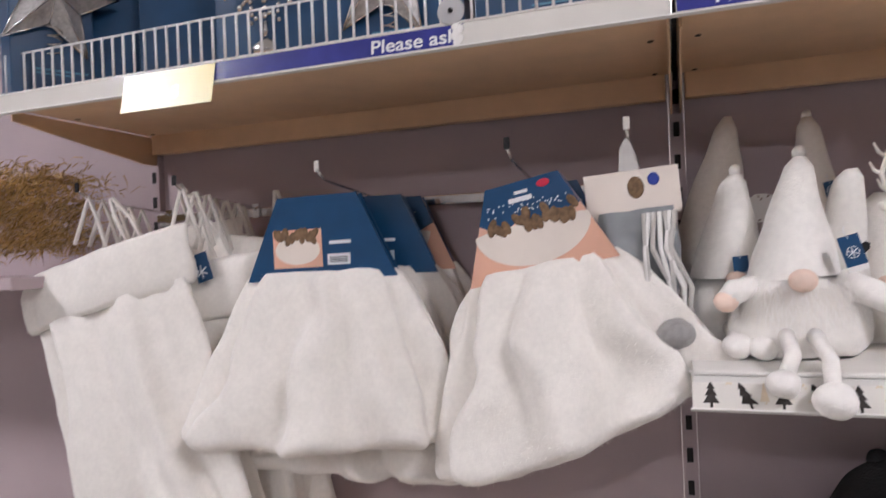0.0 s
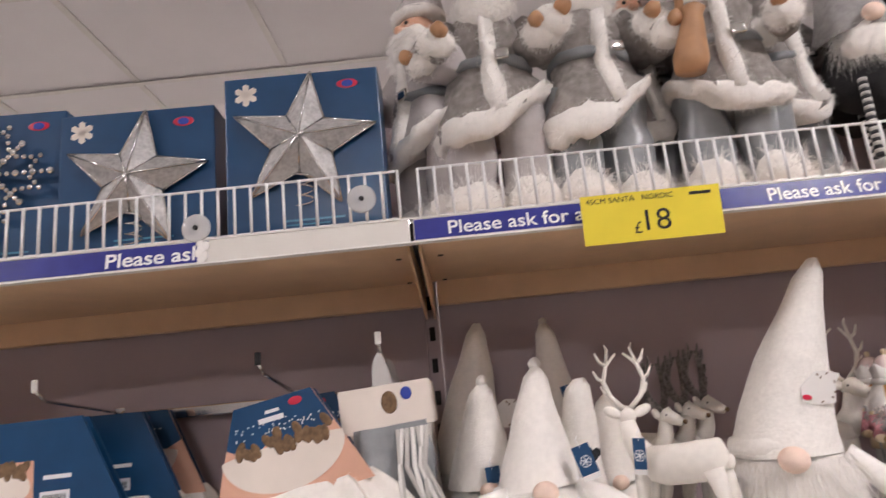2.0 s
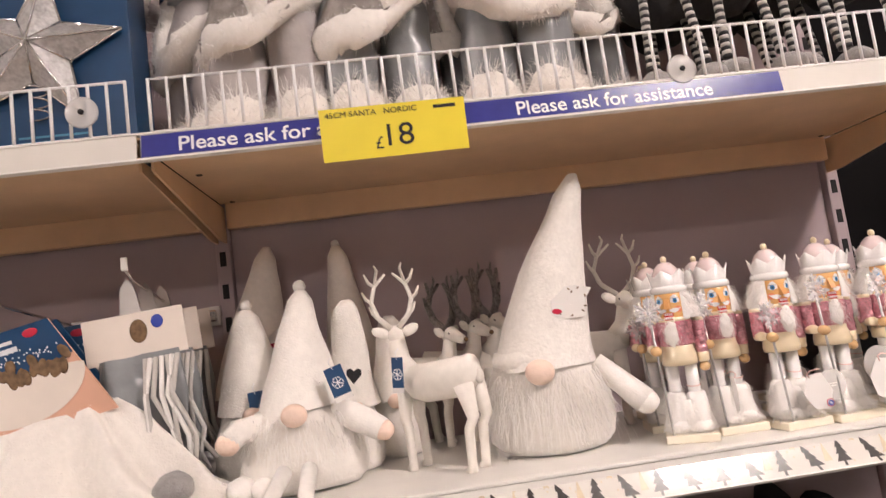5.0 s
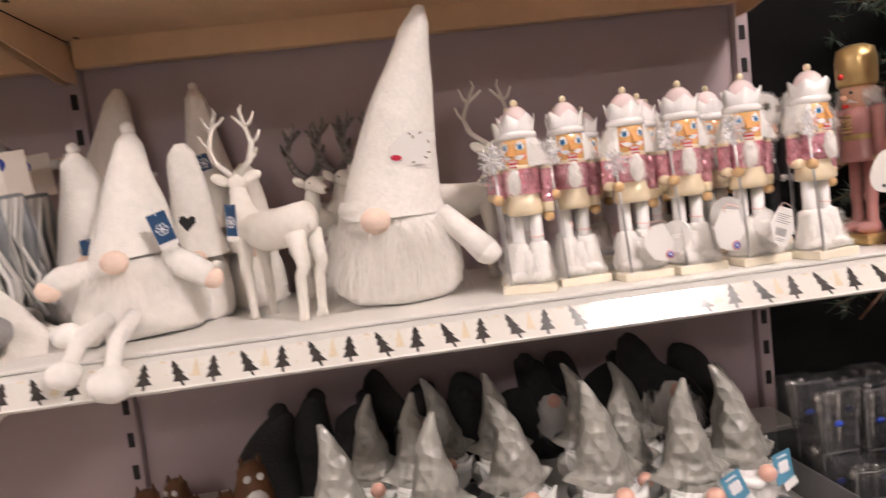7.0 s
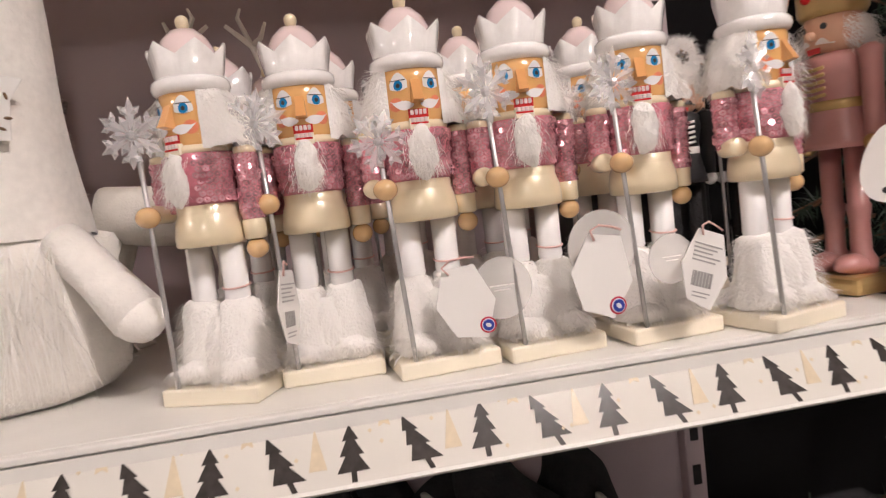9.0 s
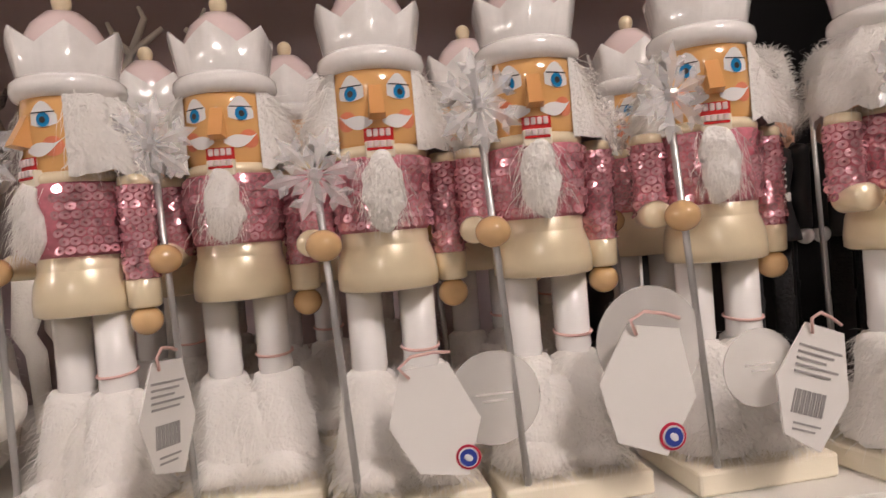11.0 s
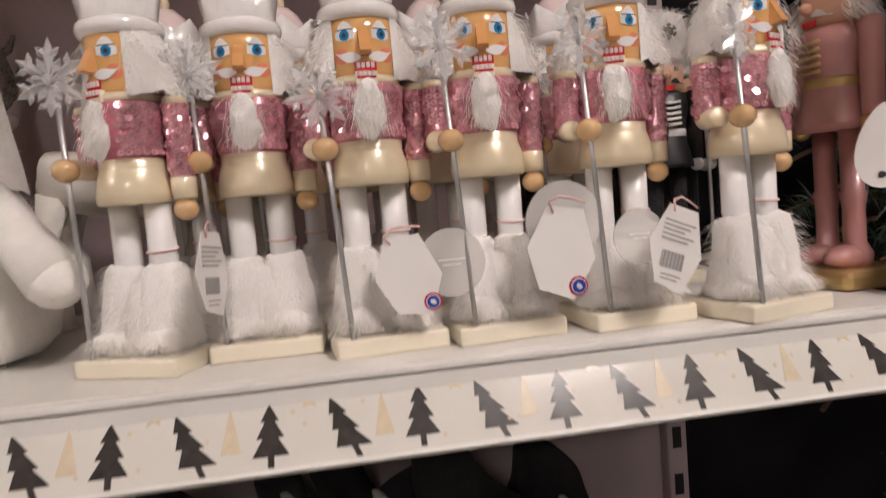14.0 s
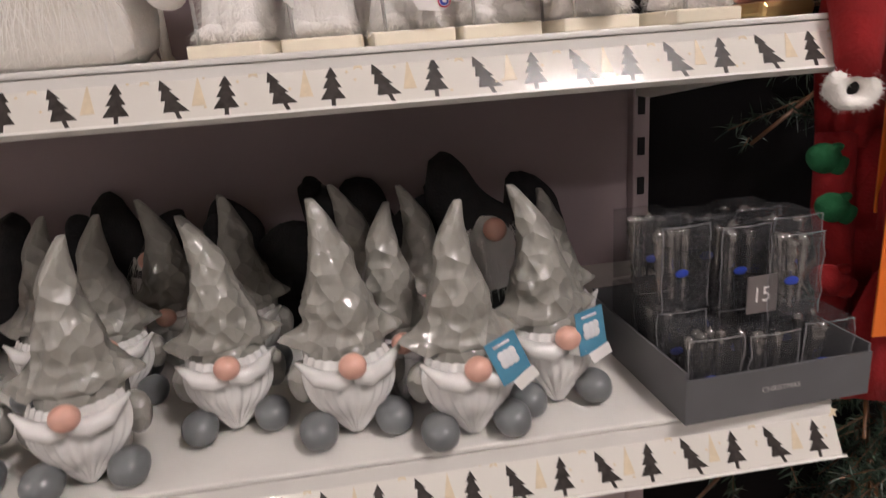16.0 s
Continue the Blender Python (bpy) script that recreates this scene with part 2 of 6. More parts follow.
def rbox(x0, x1, y0, y1, z0, z1, b=0.0):
    b = min(b, (x1 - x0) * 0.45, (y1 - y0) * 0.45, (z1 - z0) * 0.45)
    if b <= 0:
        V = [(x, y, z) for z in (z0, z1) for y in (y0, y1) for x in (x0, x1)]
        return V, [(0, 2, 3, 1), (4, 5, 7, 6), (0, 1, 5, 4), (2, 6, 7, 3), (0, 4, 6, 2), (1, 3, 7, 5)]
    bm = bmesh.new()
    bmesh.ops.create_cube(bm, size=1)
    for v in bm.verts:
        v.co = (x0 if v.co.x < 0 else x1, y0 if v.co.y < 0 else y1, z0 if v.co.z < 0 else z1)
    bmesh.ops.bevel(bm, geom=bm.edges[:], offset=b, segments=2, affect="EDGES", profile=0.5)
    bm.verts.index_update()
    V = [tuple(v.co) for v in bm.verts]
    F = [tuple(v.index for v in f.verts) for f in bm.faces]
    bm.free()
    return V, F


def tube(points, radius, n=8):
    """A round tube through points; radius a number or one for each point."""
    P = [Vector(p) for p in points]
    R = radius if isinstance(radius, (list, tuple)) else [radius] * len(P)
    V, F = [], []
    side = None
    for k, p in enumerate(P):
        d = (P[min(k + 1, len(P) - 1)] - P[max(k - 1, 0)]).normalized()
        if side is None:
            side = d.orthogonal().normalized()
        side = (side - d * side.dot(d)).normalized()
        up = d.cross(side)
        for i in range(n):
            a = 2 * math.pi * i / n
            V.append(tuple(p + (side * math.cos(a) + up * math.sin(a)) * R[k]))
    for k in range(len(P) - 1):
        for i in range(n):
            j = (i + 1) % n
            F.append((k * n + i, k * n + j, (k + 1) * n + j, (k + 1) * n + i))
    F += [tuple(range(n))[::-1], tuple(range((len(P) - 1) * n, len(P) * n))]
    return V, F


def prism(outline, depth):
    """An outline in x and z, front at y = 0, back at y = depth."""
    n = len(outline)
    V = [(x, 0.0, z) for x, z in outline] + [(x, depth, z) for x, z in outline]
    F = [tuple(range(n)), tuple(range(n, 2 * n))[::-1]]
    F += [(i, i + n, (i + 1) % n + n, (i + 1) % n) for i in range(n)]
    return V, F


def strands(roots, rng, length, width, droop=0.3, spread=0.35):
    """Tapered hairs; roots: (place, way)."""
    V, F = [], []
    for p, d in roots:
        p, d = Vector(p), Vector(d).normalized()
        d = (d + Vector((rng.gauss(0, spread), rng.gauss(0, spread), rng.gauss(0, spread)))).normalized()
        s = d.cross(Vector((rng.uniform(-1, 1), rng.uniform(-1, 1), rng.uniform(-1, 1)))).normalized() * width * 0.5
        L = length * rng.uniform(0.55, 1.15)
        m = p + d * L * 0.55
        e = p + (d + Vector((0, 0, -droop))).normalized() * L
        k = len(V)
        V += [tuple(p - s), tuple(p + s), tuple(m - s * 0.7), tuple(m + s * 0.7), tuple(e)]
        F += [(k, k + 1, k + 3, k + 2), (k + 2, k + 3, k + 4)]
    return V, F


def surface_roots(shape, count, rng, keep=None):
    """Random places and outward ways on a closed shape that bulges out from its middle."""
    V, F = shape
    c = sum((Vector(v) for v in V), Vector()) / len(V)
    tris, weights = [], []
    for f in F:
        for k in range(1, len(f) - 1):
            a, b, d = Vector(V[f[0]]), Vector(V[f[k]]), Vector(V[f[k + 1]])
            nrm = (b - a).cross(d - a)
            if nrm.length > 1e-12:
                if nrm.dot((a + b + d) / 3 - c) < 0:
                    nrm = -nrm
                tris.append((a, b, d, nrm.normalized()))
                weights.append(nrm.length)
    out = []
    for a, b, d, nrm in rng.choices(tris, weights, k=count):
        u, v = rng.random(), rng.random()
        if u + v > 1:
            u, v = 1 - u, 1 - v
        p = a + (b - a) * u + (d - a) * v
        if keep is None or keep(p):
            out.append((p, nrm))
    return out


# ---- objects ----
def make_mesh(name, pieces):
    """One mesh from (shape, material, smooth) pieces."""
    me = bpy.data.meshes.new(name)
    V, F, mi, sm, mats = [], [], [], [], []
    for piece in pieces:
        shape, mat = piece[0], piece[1]
        smooth = piece[2] if len(piece) > 2 else True
        if mat not in mats:
            mats.append(mat)
        k = len(V)
        V += shape[0]
        F += [tuple(i + k for i in q) for q in shape[1]]
        mi += [mats.index(mat)] * len(shape[1])
        sm += [smooth] * len(shape[1])
    me.from_pydata(V, [], F)
    for m in mats:
        me.materials.append(m)
    me.polygons.foreach_set("material_index", mi)
    me.polygons.foreach_set("use_smooth", sm)
    me.update()
    return me


def thing(name, label, category, place=None, group="", kind=""):
    ob = tagged(new(name), label, category, group, kind)
    if place is not None:
        ob.matrix_basis = place
    return ob


def solid(name, pieces, label="", category="", place=None, group="", kind=""):
    """A top-level thing that is one mesh."""
    ob = tagged(new(name, make_mesh(name, pieces)), label, category, group, kind)
    if place is not None:
        ob.matrix_basis = place
    return ob


def part(name, shape, mat, parent, label="", smooth=False):
    pieces = shape if isinstance(shape, list) else [(shape, mat, smooth)]
    ob = new(name, make_mesh(name, pieces))
    ob.parent = parent
    if label:
        ob["label"] = label
    return ob


def lettering(body, width, height, mat, parent, place, name="lettering", bold=0.0):
    """Raised letters of a given width, lying in x and z, in the built-in font."""
    cu = bpy.data.curves.new(name, "FONT")
    cu.body, cu.size, cu.align_x, cu.offset = body, 1.0, "LEFT", bold
    tmp = bpy.data.objects.new(name, cu)
    scene.collection.objects.link(tmp)
    me = bpy.data.meshes.new_from_object(tmp.evaluated_get(bpy.context.evaluated_depsgraph_get()))
    bpy.data.objects.remove(tmp)
    xs, ys = [v.co.x for v in me.vertices], [v.co.y for v in me.vertices]
    w, h = max(xs) - min(xs), max(ys) - min(ys)
    x0, y0 = min(xs), min(ys)
    for v in me.vertices:
        v.co = ((v.co.x - x0) / w * width, 0, (v.co.y - y0) / h * height)
    me.materials.clear()
    me.materials.append(mat)
    ob = new(name, me)
    ob.parent = parent
    ob.matrix_basis = place
    return ob


rng = random.Random(7)

# ---- the large structure ----
CEIL = 2.9
solid("floor", [(rbox(-4.2, 5.0, -5.7, 5.4, -0.1, 0.0), FLOOR, False)], "grey vinyl shop floor", "floor", kind="structure")
ceiling_parts = [(rbox(-4.2, 5.0, -5.7, 5.4, CEIL, CEIL + 0.1), CEILING, False)]
for k in range(16):
    x = -4.15 + 0.6 * k
    ceiling_parts.append((rbox(x - 0.012, x + 0.012, -5.5, 5.2, CEIL - 0.006, CEIL - 0.001), WHITE_METAL, False))
for k in range(19):
    y = -5.5 + 0.6 * k
    ceiling_parts.append((rbox(-4.15, 4.95, y - 0.012, y + 0.012, CEIL - 0.010, CEIL - 0.0065), WHITE_METAL, False))
solid("ceiling", ceiling_parts, "pale grid ceiling with square tiles", "ceiling", kind="structure")
solid("wall_north", [(rbox(-4.2, 5.0, 5.2, 5.4, 0, CEIL), WALL, False)], "plain pale wall beyond the shelving", "wall", kind="structure")
solid("wall_south", [(rbox(-4.2, 5.0, -5.7, -5.5, 0, CEIL), WALL, False)], "plain pale wall across the aisle", "wall", kind="structure")
solid("wall_west", [(rbox(-4.2, -4.0, -5.5, 5.2, 0, CEIL), WALL, False)], "plain pale end wall", "wall", kind="structure")
solid("wall_east", [(rbox(4.8, 5.0, -5.5, 5.2, 0, CEIL), WALL, False)], "plain pale end wall", "wall", kind="structure")


def ceiling_light(x, y):
    t = thing("ceiling_light", "unseen square white ceiling light panel in a metal frame", "ceiling light", pose(x, y, CEIL - 0.012), "ceiling lights")
    part("diffuser", rbox(-0.215, 0.215, -0.215, 0.215, -0.012, -0.004), LAMP_DIFFUSER, t, "glowing warm white diffuser")
    for sx, sy, wx, wy in ((0, -0.258, 0.3, 0.042), (0, 0.258, 0.3, 0.042), (-0.258, 0, 0.042, 0.2155), (0.258, 0, 0.042, 0.2155)):
        part("frame", rbox(sx - wx, sx + wx, sy - wy, sy + wy, -0.018, 0.0), WHITE_METAL, t)


# first two fitted to glare; last four unseen, added to brighten panel and ceiling
for lx, ly in ((1.50, -1.33), (-2.30, -1.33), (-0.40, -3.90), (-2.30, 3.7), (-0.40, 3.9), (1.50, 3.7)):
    ceiling_light(lx, ly)

# ---- shelving ----
BACK = 0.345
PITCH = 1 / 14.6


def shelving_unit(x0, label):
    u = thing("shelving_unit", label, "shelving unit", pose(x0, 0, 0), "shelving units")
    part("back_panel", rbox(0.012, 0.988, BACK, BACK + 0.02, 0.05, 2.0), PANEL, u, "plain lilac-grey metal back panel")
    part("plinth", rbox(0.0, 1.0, 0.02, BACK, 0.0, 0.12, 0.004), CREAM_METAL, u)
    return u


for x0 in (-2.0, -1.0, 0.0):
    shelving_unit(x0, "tall cream metal shop shelving with a lilac-grey back")


# right bay: the shade behind the tree is painted into its back panel
shaded_bay = thing("shelving_unit", "shop shelving behind the artificial tree, its back coloured as shade", "shelving unit", pose(1.0, 0, 0), "shelving units")
part("back_panel", rbox(0.012, 0.988, BACK, BACK + 0.02, 0.05, 2.0), SHADE_PANEL, shaded_bay, "back panel with deep shade put in its colour")
part("plinth", rbox(0.0, 1.0, 0.02, BACK, 0.0, 0.12, 0.004), CREAM_METAL, shaded_bay)


def shelf_upright(x):
    u = thing("shelf_upright", "slotted metal shelving post between two bays", "post", pose(x, BACK - 0.014, 0), "shelving posts")
    part("post", rbox(-0.011, 0.011, 0, 0.03, 0, 2.0, 0.002), PANEL, u)
    for k in range(17):
        z = 1.06 + 0.05 * k
        if not (1.28 < z < 1.31):
            part("slot", rbox(-0.005, 0.004, -0.0015, 0.002, z, z + 0.022), DARK, u)


for x in (-1.0, 0.0, 1.0):
    shelf_upright(x)


def bracket_shape(front, drop):
    out = [(front, 0), (BACK - 0.014, 0), (BACK - 0.014, -drop), (BACK - 0.05, -drop), (front, -0.016)]
    V, F = prism(out, 0.003)
    return [(y, x, z) for x, y, z in V], F


def tree_outline(lean):
    half = [(0.0, 0.0285), (0.0042, 0.0205), (0.0022, 0.0205), (0.0062, 0.0130), (0.0034, 0.0130), (0.0082, 0.0050), (0.0014, 0.0050), (0.0014, 0.0)]
    pts = half + [(-x, z) for x, z in half[:0:-1]]
    return [(x - lean * (z - 0.012), z) for x, z in pts]


def price_strip(parent, x0, x1, y, z0, z1, tilt, base, trees=False):
    """A paper strip in a clear holder, leaning back a little."""
    h = z1 - z0
    strip = part("price_strip", rbox(x0 + 0.002, x1 - 0.002, 0, 0.0025, -h / 2, h / 2, 0.0006), base, parent, "glossy printed shelf-edge strip")
    strip.matrix_basis = pose(0, y, (z0 + z1) / 2, -tilt)
    rail = part("strip_holder", merge(rbox(x0, x1, -0.002, 0.006, -h / 2 - 0.002, -h / 2), rbox(x0, x1, -0.001, 0.006, h / 2, h / 2 + 0.002)), WHITE_METAL, parent)
    rail.matrix_basis = strip.matrix_basis.copy()
    if trees:
        r = random.Random(int(z0 * 1000))
        dark, pale = [], []
        for k in range(29):
            x = PITCH * (0.3 + k / 2)
            lean = 0.0 if k % 2 == 0 else 0.42
            dark.append(at(prism(tree_outline(lean), 0.0003), x, -0.0004, -h / 2 + 0.0005 + r.uniform(0, 0.001)))
            tri = [(-0.0045, 0.0), (0.0, 0.021), (0.0045, 0.0)]
            if k % 2:
                pale.append(at(prism(tri, 0.0003), x + 0.017, -0.0004, -h / 2 + 0.009))
            else:
                star = [((0.0052 if i % 2 == 0 else 0.0026) * math.sin(i * math.pi / 5), (0.0052 if i % 2 == 0 else 0.0026) * math.cos(i * math.pi / 5)) for i in range(10)]
                pale.append(at(prism(star, 0.0003), x + 0.018, -0.0004, 0.010))
            for q in range(2):
                s = 0.0012
                pale.append(at(prism([(-s, 0), (0, -s), (s, 0), (0, s)], 0.0003), x + 0.01 + r.uniform(-0.004, 0.014), -0.0004, -h / 2 + r.uniform(0.004, h - 0.006)))
        part("tree_print", merge(*dark), TREE_INK, strip, "dark brown printed fir trees")
        tagged(part("gold_print", merge(*pale), GOLD_INK, strip, "pale gold printed firs and stars"), kind="stuff")
    return strip


def shelf(x0, front, top, label, tilt, strip_z, trees, base=STRIP, metal=CREAM_METAL, thick=0.022):
    s = thing("shelf", label, "shelf", pose(x0, 0, 0), "shop shelves")
    part("board", rbox(0.004, 0.996, front + 0.004, BACK - 0.016, top - 0.004, top, 0.001), metal, s)
    part("front_lip", rbox(0.004, 0.996, front + 0.004, front + 0.008, top - thick, top - 0.005), metal, s)
    part("rear_beam", rbox(0.014, 0.986, BACK - 0.034, BACK - 0.017, top - thick - 0.036, top - 0.005, 0.002), metal, s)
    part("underside", rbox(0.008, 0.992, front + 0.009, BACK - 0.035, top - thick + 0.002, top - 0.005), metal, s)
    for bx in (0.005, 0.992):
        b = part("bracket", bracket_shape(front + 0.02, 0.055), metal, s)
        b.matrix_basis = pose(bx, 0, top - thick)
    for hx in (0.028, 0.972):
        for hy in (0.125, BACK - 0.045):
            part("screw_hole", at(lathe([(0.004, -0.0006), (0.004, 0.0006)], 10), hx, hy, top - thick + 0.0018), DARK, s)
    strip = price_strip(s, 0, 1, front, strip_z[0], strip_z[1], tilt, base, trees)
    return s, strip


TREE_Z, TOP_Z, LOW_Z = 1.310, 1.722, 1.024
shelf(0.0, 0.0, TREE_Z, "white metal shelf with a fir tree paper edge", 30, (1.2712, 1.3108), True, metal=WHITE_METAL)
shelf(0.0, -0.042, LOW_Z, "white metal shelf with a fir tree paper edge", 30, (0.9772, 1.0228), True, metal=WHITE_METAL)
top_right, strip_right = shelf(0.0, 0.0, TOP_Z, "cream metal top shelf with a blue assistance strip", 8, (1.692, 1.720), False)
top_left, strip_left = shelf(-1.0, 0.0, TOP_Z, "cream metal top shelf with a torn blue strip", 8, (1.692, 1.720), False)
solid("shelf_gap", [(rbox(-0.003, 0.003, 0.012, BACK - 0.02, 1.695, 1.718), DARK, False)], "dark gap between two shelf ends", "gap", kind="structure")

# blue strips with their words, lying on the paper of the top shelves
H = 0.0125
for x0, x1 in ((0.003, 0.72),):
    part("blue_label", rbox(x0, x1, -0.0006, -0.0001, -H, H), BLUE_INK, strip_right, "royal blue printed label")
lettering("Please ask for assistance", 0.245, 0.0165, WHITE_INK, strip_right, pose(0.042, -0.001, -0.009), bold=0.012)
lettering("Please ask for assistance", 0.228, 0.0165, WHITE_INK, strip_right, pose(0.408, -0.001, -0.009), bold=0.012)
part("blue_label", prism([(0.40, -H), (0.755, -H), (0.762, -0.002), (0.752, 0.003), (0.765, H), (0.40, H)], 0.0005), BLUE_INK, strip_left, "torn royal blue label").location.y = -0.0006
lettering("Please ask", 0.115, 0.0175, WHITE_INK, strip_left, pose(0.645, -0.001, -0.010), bold=0.016)
part("torn_edge", merge(*[at(ball(0.005, 0.001, 0.006, 8, 6), 0.757 + 0.004 * math.sin(k * 2), -0.0015, -0.010 + 0.004 * k) for k in range(6)]), TAG_WHITE, strip_left, "crumpled torn white edge", True)


def price_card(x, z, mat, tilt, written):
    c = thing("price_card", "yellow card price ticket hung on the shelf edge", "price ticket", pose(x, -0.012, z, tilt))
    part("card", rbox(0, 0.156, 0, 0.0008, 0, 0.056), mat, c)
    if written:
        lettering("18", 0.028, 0.0235, BLACK_INK, c, pose(0.070, -0.0006, 0.011), "price")
        lettering("£", 0.008, 0.013, BLACK_INK, c, pose(0.057, -0.0006, 0.009), "pound_sign")
        lettering("45CM SANTA   NORDIC", 0.098, 0.006, BLACK_INK, c, pose(0.006, -0.0006, 0.046), "small_print")
        part("small_bars", merge(rbox(0.122, 0.146, -0.0005, 0, 0.0465, 0.050)), BLACK_INK, c)
    else:
        # pale ink paints the figure as the glare bleaches it
        lettering("18", 0.024, 0.020, GOLD_INK, c, pose(0.076, -0.0006, 0.012), "price")
    return c


price_card(0.192, 1.664, YELLOW, 6, True)
price_card(-0.744, 1.663, YELLOW_GLARE, -12, False)


def wire_riser(x0, x1):
    w = thing("wire_riser", "white wire guard along the shelf front", "wire guard", pose(x0, 0.012, TOP_Z), "wire guards")
    L = x1 - x0
    part("top_wire", tube([(0.006, 0, 0.062), (L - 0.006, 0, 0.062)], 0.0017, 8), WIRE, w, "", True)
    part("foot_wire", tube([(0.006, 0.001, 0.003), (L - 0.006, 0.001, 0.003)], 0.0017, 8), WIRE, w, "", True)
    n = 50
    me = make_mesh("bar", [(tube([(0, 0, 0.001), (0, 0, 0.062)], 0.0019, 6), WIRE, True)])
    for k in range(n + 1):
        b = new("bar", me)
        b.parent = w
        b.location = (0.006 + (L - 0.012) * k / n, -0.0022, 0)


wire_riser(-0.995, -0.006)
wire_riser(0.006, 0.995)
for x, z in ((-0.055, 1.750), (-0.25, 1.735), (0.605, 1.732)):
    c = thing("shelf_clip", "round clear plastic clip on the wire guard", "clip", pose(x, 0.003, z, 90), "round clips")
    part("disc", lathe([(0.0155, 0), (0.017, 0.001), (0.017, 0.003), (0.0155, 0.004)], 24), FROSTED, c, "", True)
    part("pin", lathe([(0.003, 0.003), (0.003, 0.006)], 10), DARK, c, "", True)


# ---- nutcrackers ----
def arc_patch(r, a0, a1, z0, z1, lift=0.0, n=6, edge=None):
    """A patch that lies on an upright cylinder of radius r; a = 0 looks to -y."""
    V, F = [], []
    for i in range(n + 1):
        a = a0 + (a1 - a0) * i / n
        lo, hi = (z0, z1) if edge is None else edge(i / n)
        for z in (lo, hi):
            V.append(((r + lift) * math.sin(a), -(r + lift) * math.cos(a), z))
    for i in range(n):
        F.append((2 * i, 2 * i + 2, 2 * i + 3, 2 * i + 1))
    return V, F


def disc_on(r, a, z, size, lift, stretch=1.0, n=12):
    V = [((r + lift) * math.sin(a), -(r + lift) * math.cos(a), z)]
    for i in range(n):
        b = 2 * math.pi * i / n
        aa = a + size * stretch * math.cos(b) / r
        V.append(((r + lift) * math.sin(aa), -(r + lift) * math.cos(aa), z + size * math.sin(b)))
    return V, [(0, 1 + i, 1 + (i + 1) % n) for i in range(n)]


def sequin_field(r, z0, z1, a0, a1, size, rr, off=(0, 0)):
    """Rows of small tilted discs round an upright cylinder."""
    V, F = [], []
    rows = int((z1 - z0) / (size * 1.75))
    for q in range(rows):
        z = z0 + (q + 0.5) * (z1 - z0) / rows
        cols = max(int((a1 - a0) * r / (size * 1.9)), 1)
        for c in range(cols):
            a = a0 + (c + 0.5 + 0.5 * (q % 2)) * (a1 - a0) / cols
            tilt_z, tilt_a = rr.gauss(0, 0.3), rr.gauss(0, 0.3)
            k = len(V)
            hole = size * 0.28
            for rad in (hole, size):
                for i in range(8):
                    b = 2 * math.pi * i / 8
                    u, v = rad * math.cos(b), rad * math.sin(b)
                    d = r + 0.0006 + (u * tilt_a + v * tilt_z) * 0.8
                    aa = a + u / r
                    V.append((d * math.sin(aa) + off[0], -d * math.cos(aa) + off[1], z + v))
            for i in range(8):
                j = (i + 1) % 8
                F.append((k + i, k + j, k + 8 + j, k + 8 + i))
    return V, F


def cut_stone(length, width, thick, start=0.0):
    """A long eight-sided crystal along z."""
    m = start + (length - start) * 0.58
    V = [(0, 0, start), (width, 0, m), (0, -thick, m), (-width, 0, m), (0, thick, m), (0, 0, length)]
    F = [(0, 1, 2), (0, 2, 3), (0, 3, 4), (0, 4, 1), (5, 2, 1), (5, 3, 2), (5, 4, 3), (5, 1, 4)]
    return V, F


def snowflake(radius):
    """Clear six-armed flake of cut crystals."""
    out = []
    for i in range(6):
        a = 60 * i
        out.append(at(cut_stone(radius, radius * 0.17, 0.0026, radius * 0.10), ry=a))
        out.append(at(cut_stone(radius * 0.62, radius * 0.13, 0.0022, radius * 0.10), ry=a + 30))
        for k in (-1, 1):
            barb = at(cut_stone(radius * 0.40, radius * 0.10, 0.0018), 0, -0.0006, radius * 0.52, 0, k * 52)
            out.append(at(barb, ry=a))
    out.append(ball(radius * 0.17, 0.0034, radius * 0.17, 8, 6))
    return merge(*out)


# turned heights, and the heights at which they stand on the finished figure
NUT_FROM = (0.0, 0.0112, 0.0585, 0.0905, 0.1155, 0.1480, 0.1678, 0.1755, 0.1830, 0.2020, 0.2112, 0.22)
NUT_TO = (0.0, 0.0098, 0.0545, 0.0865, 0.1095, 0.1405, 0.1618, 0.1712, 0.1795, 0.1980, 0.2120, 0.221)


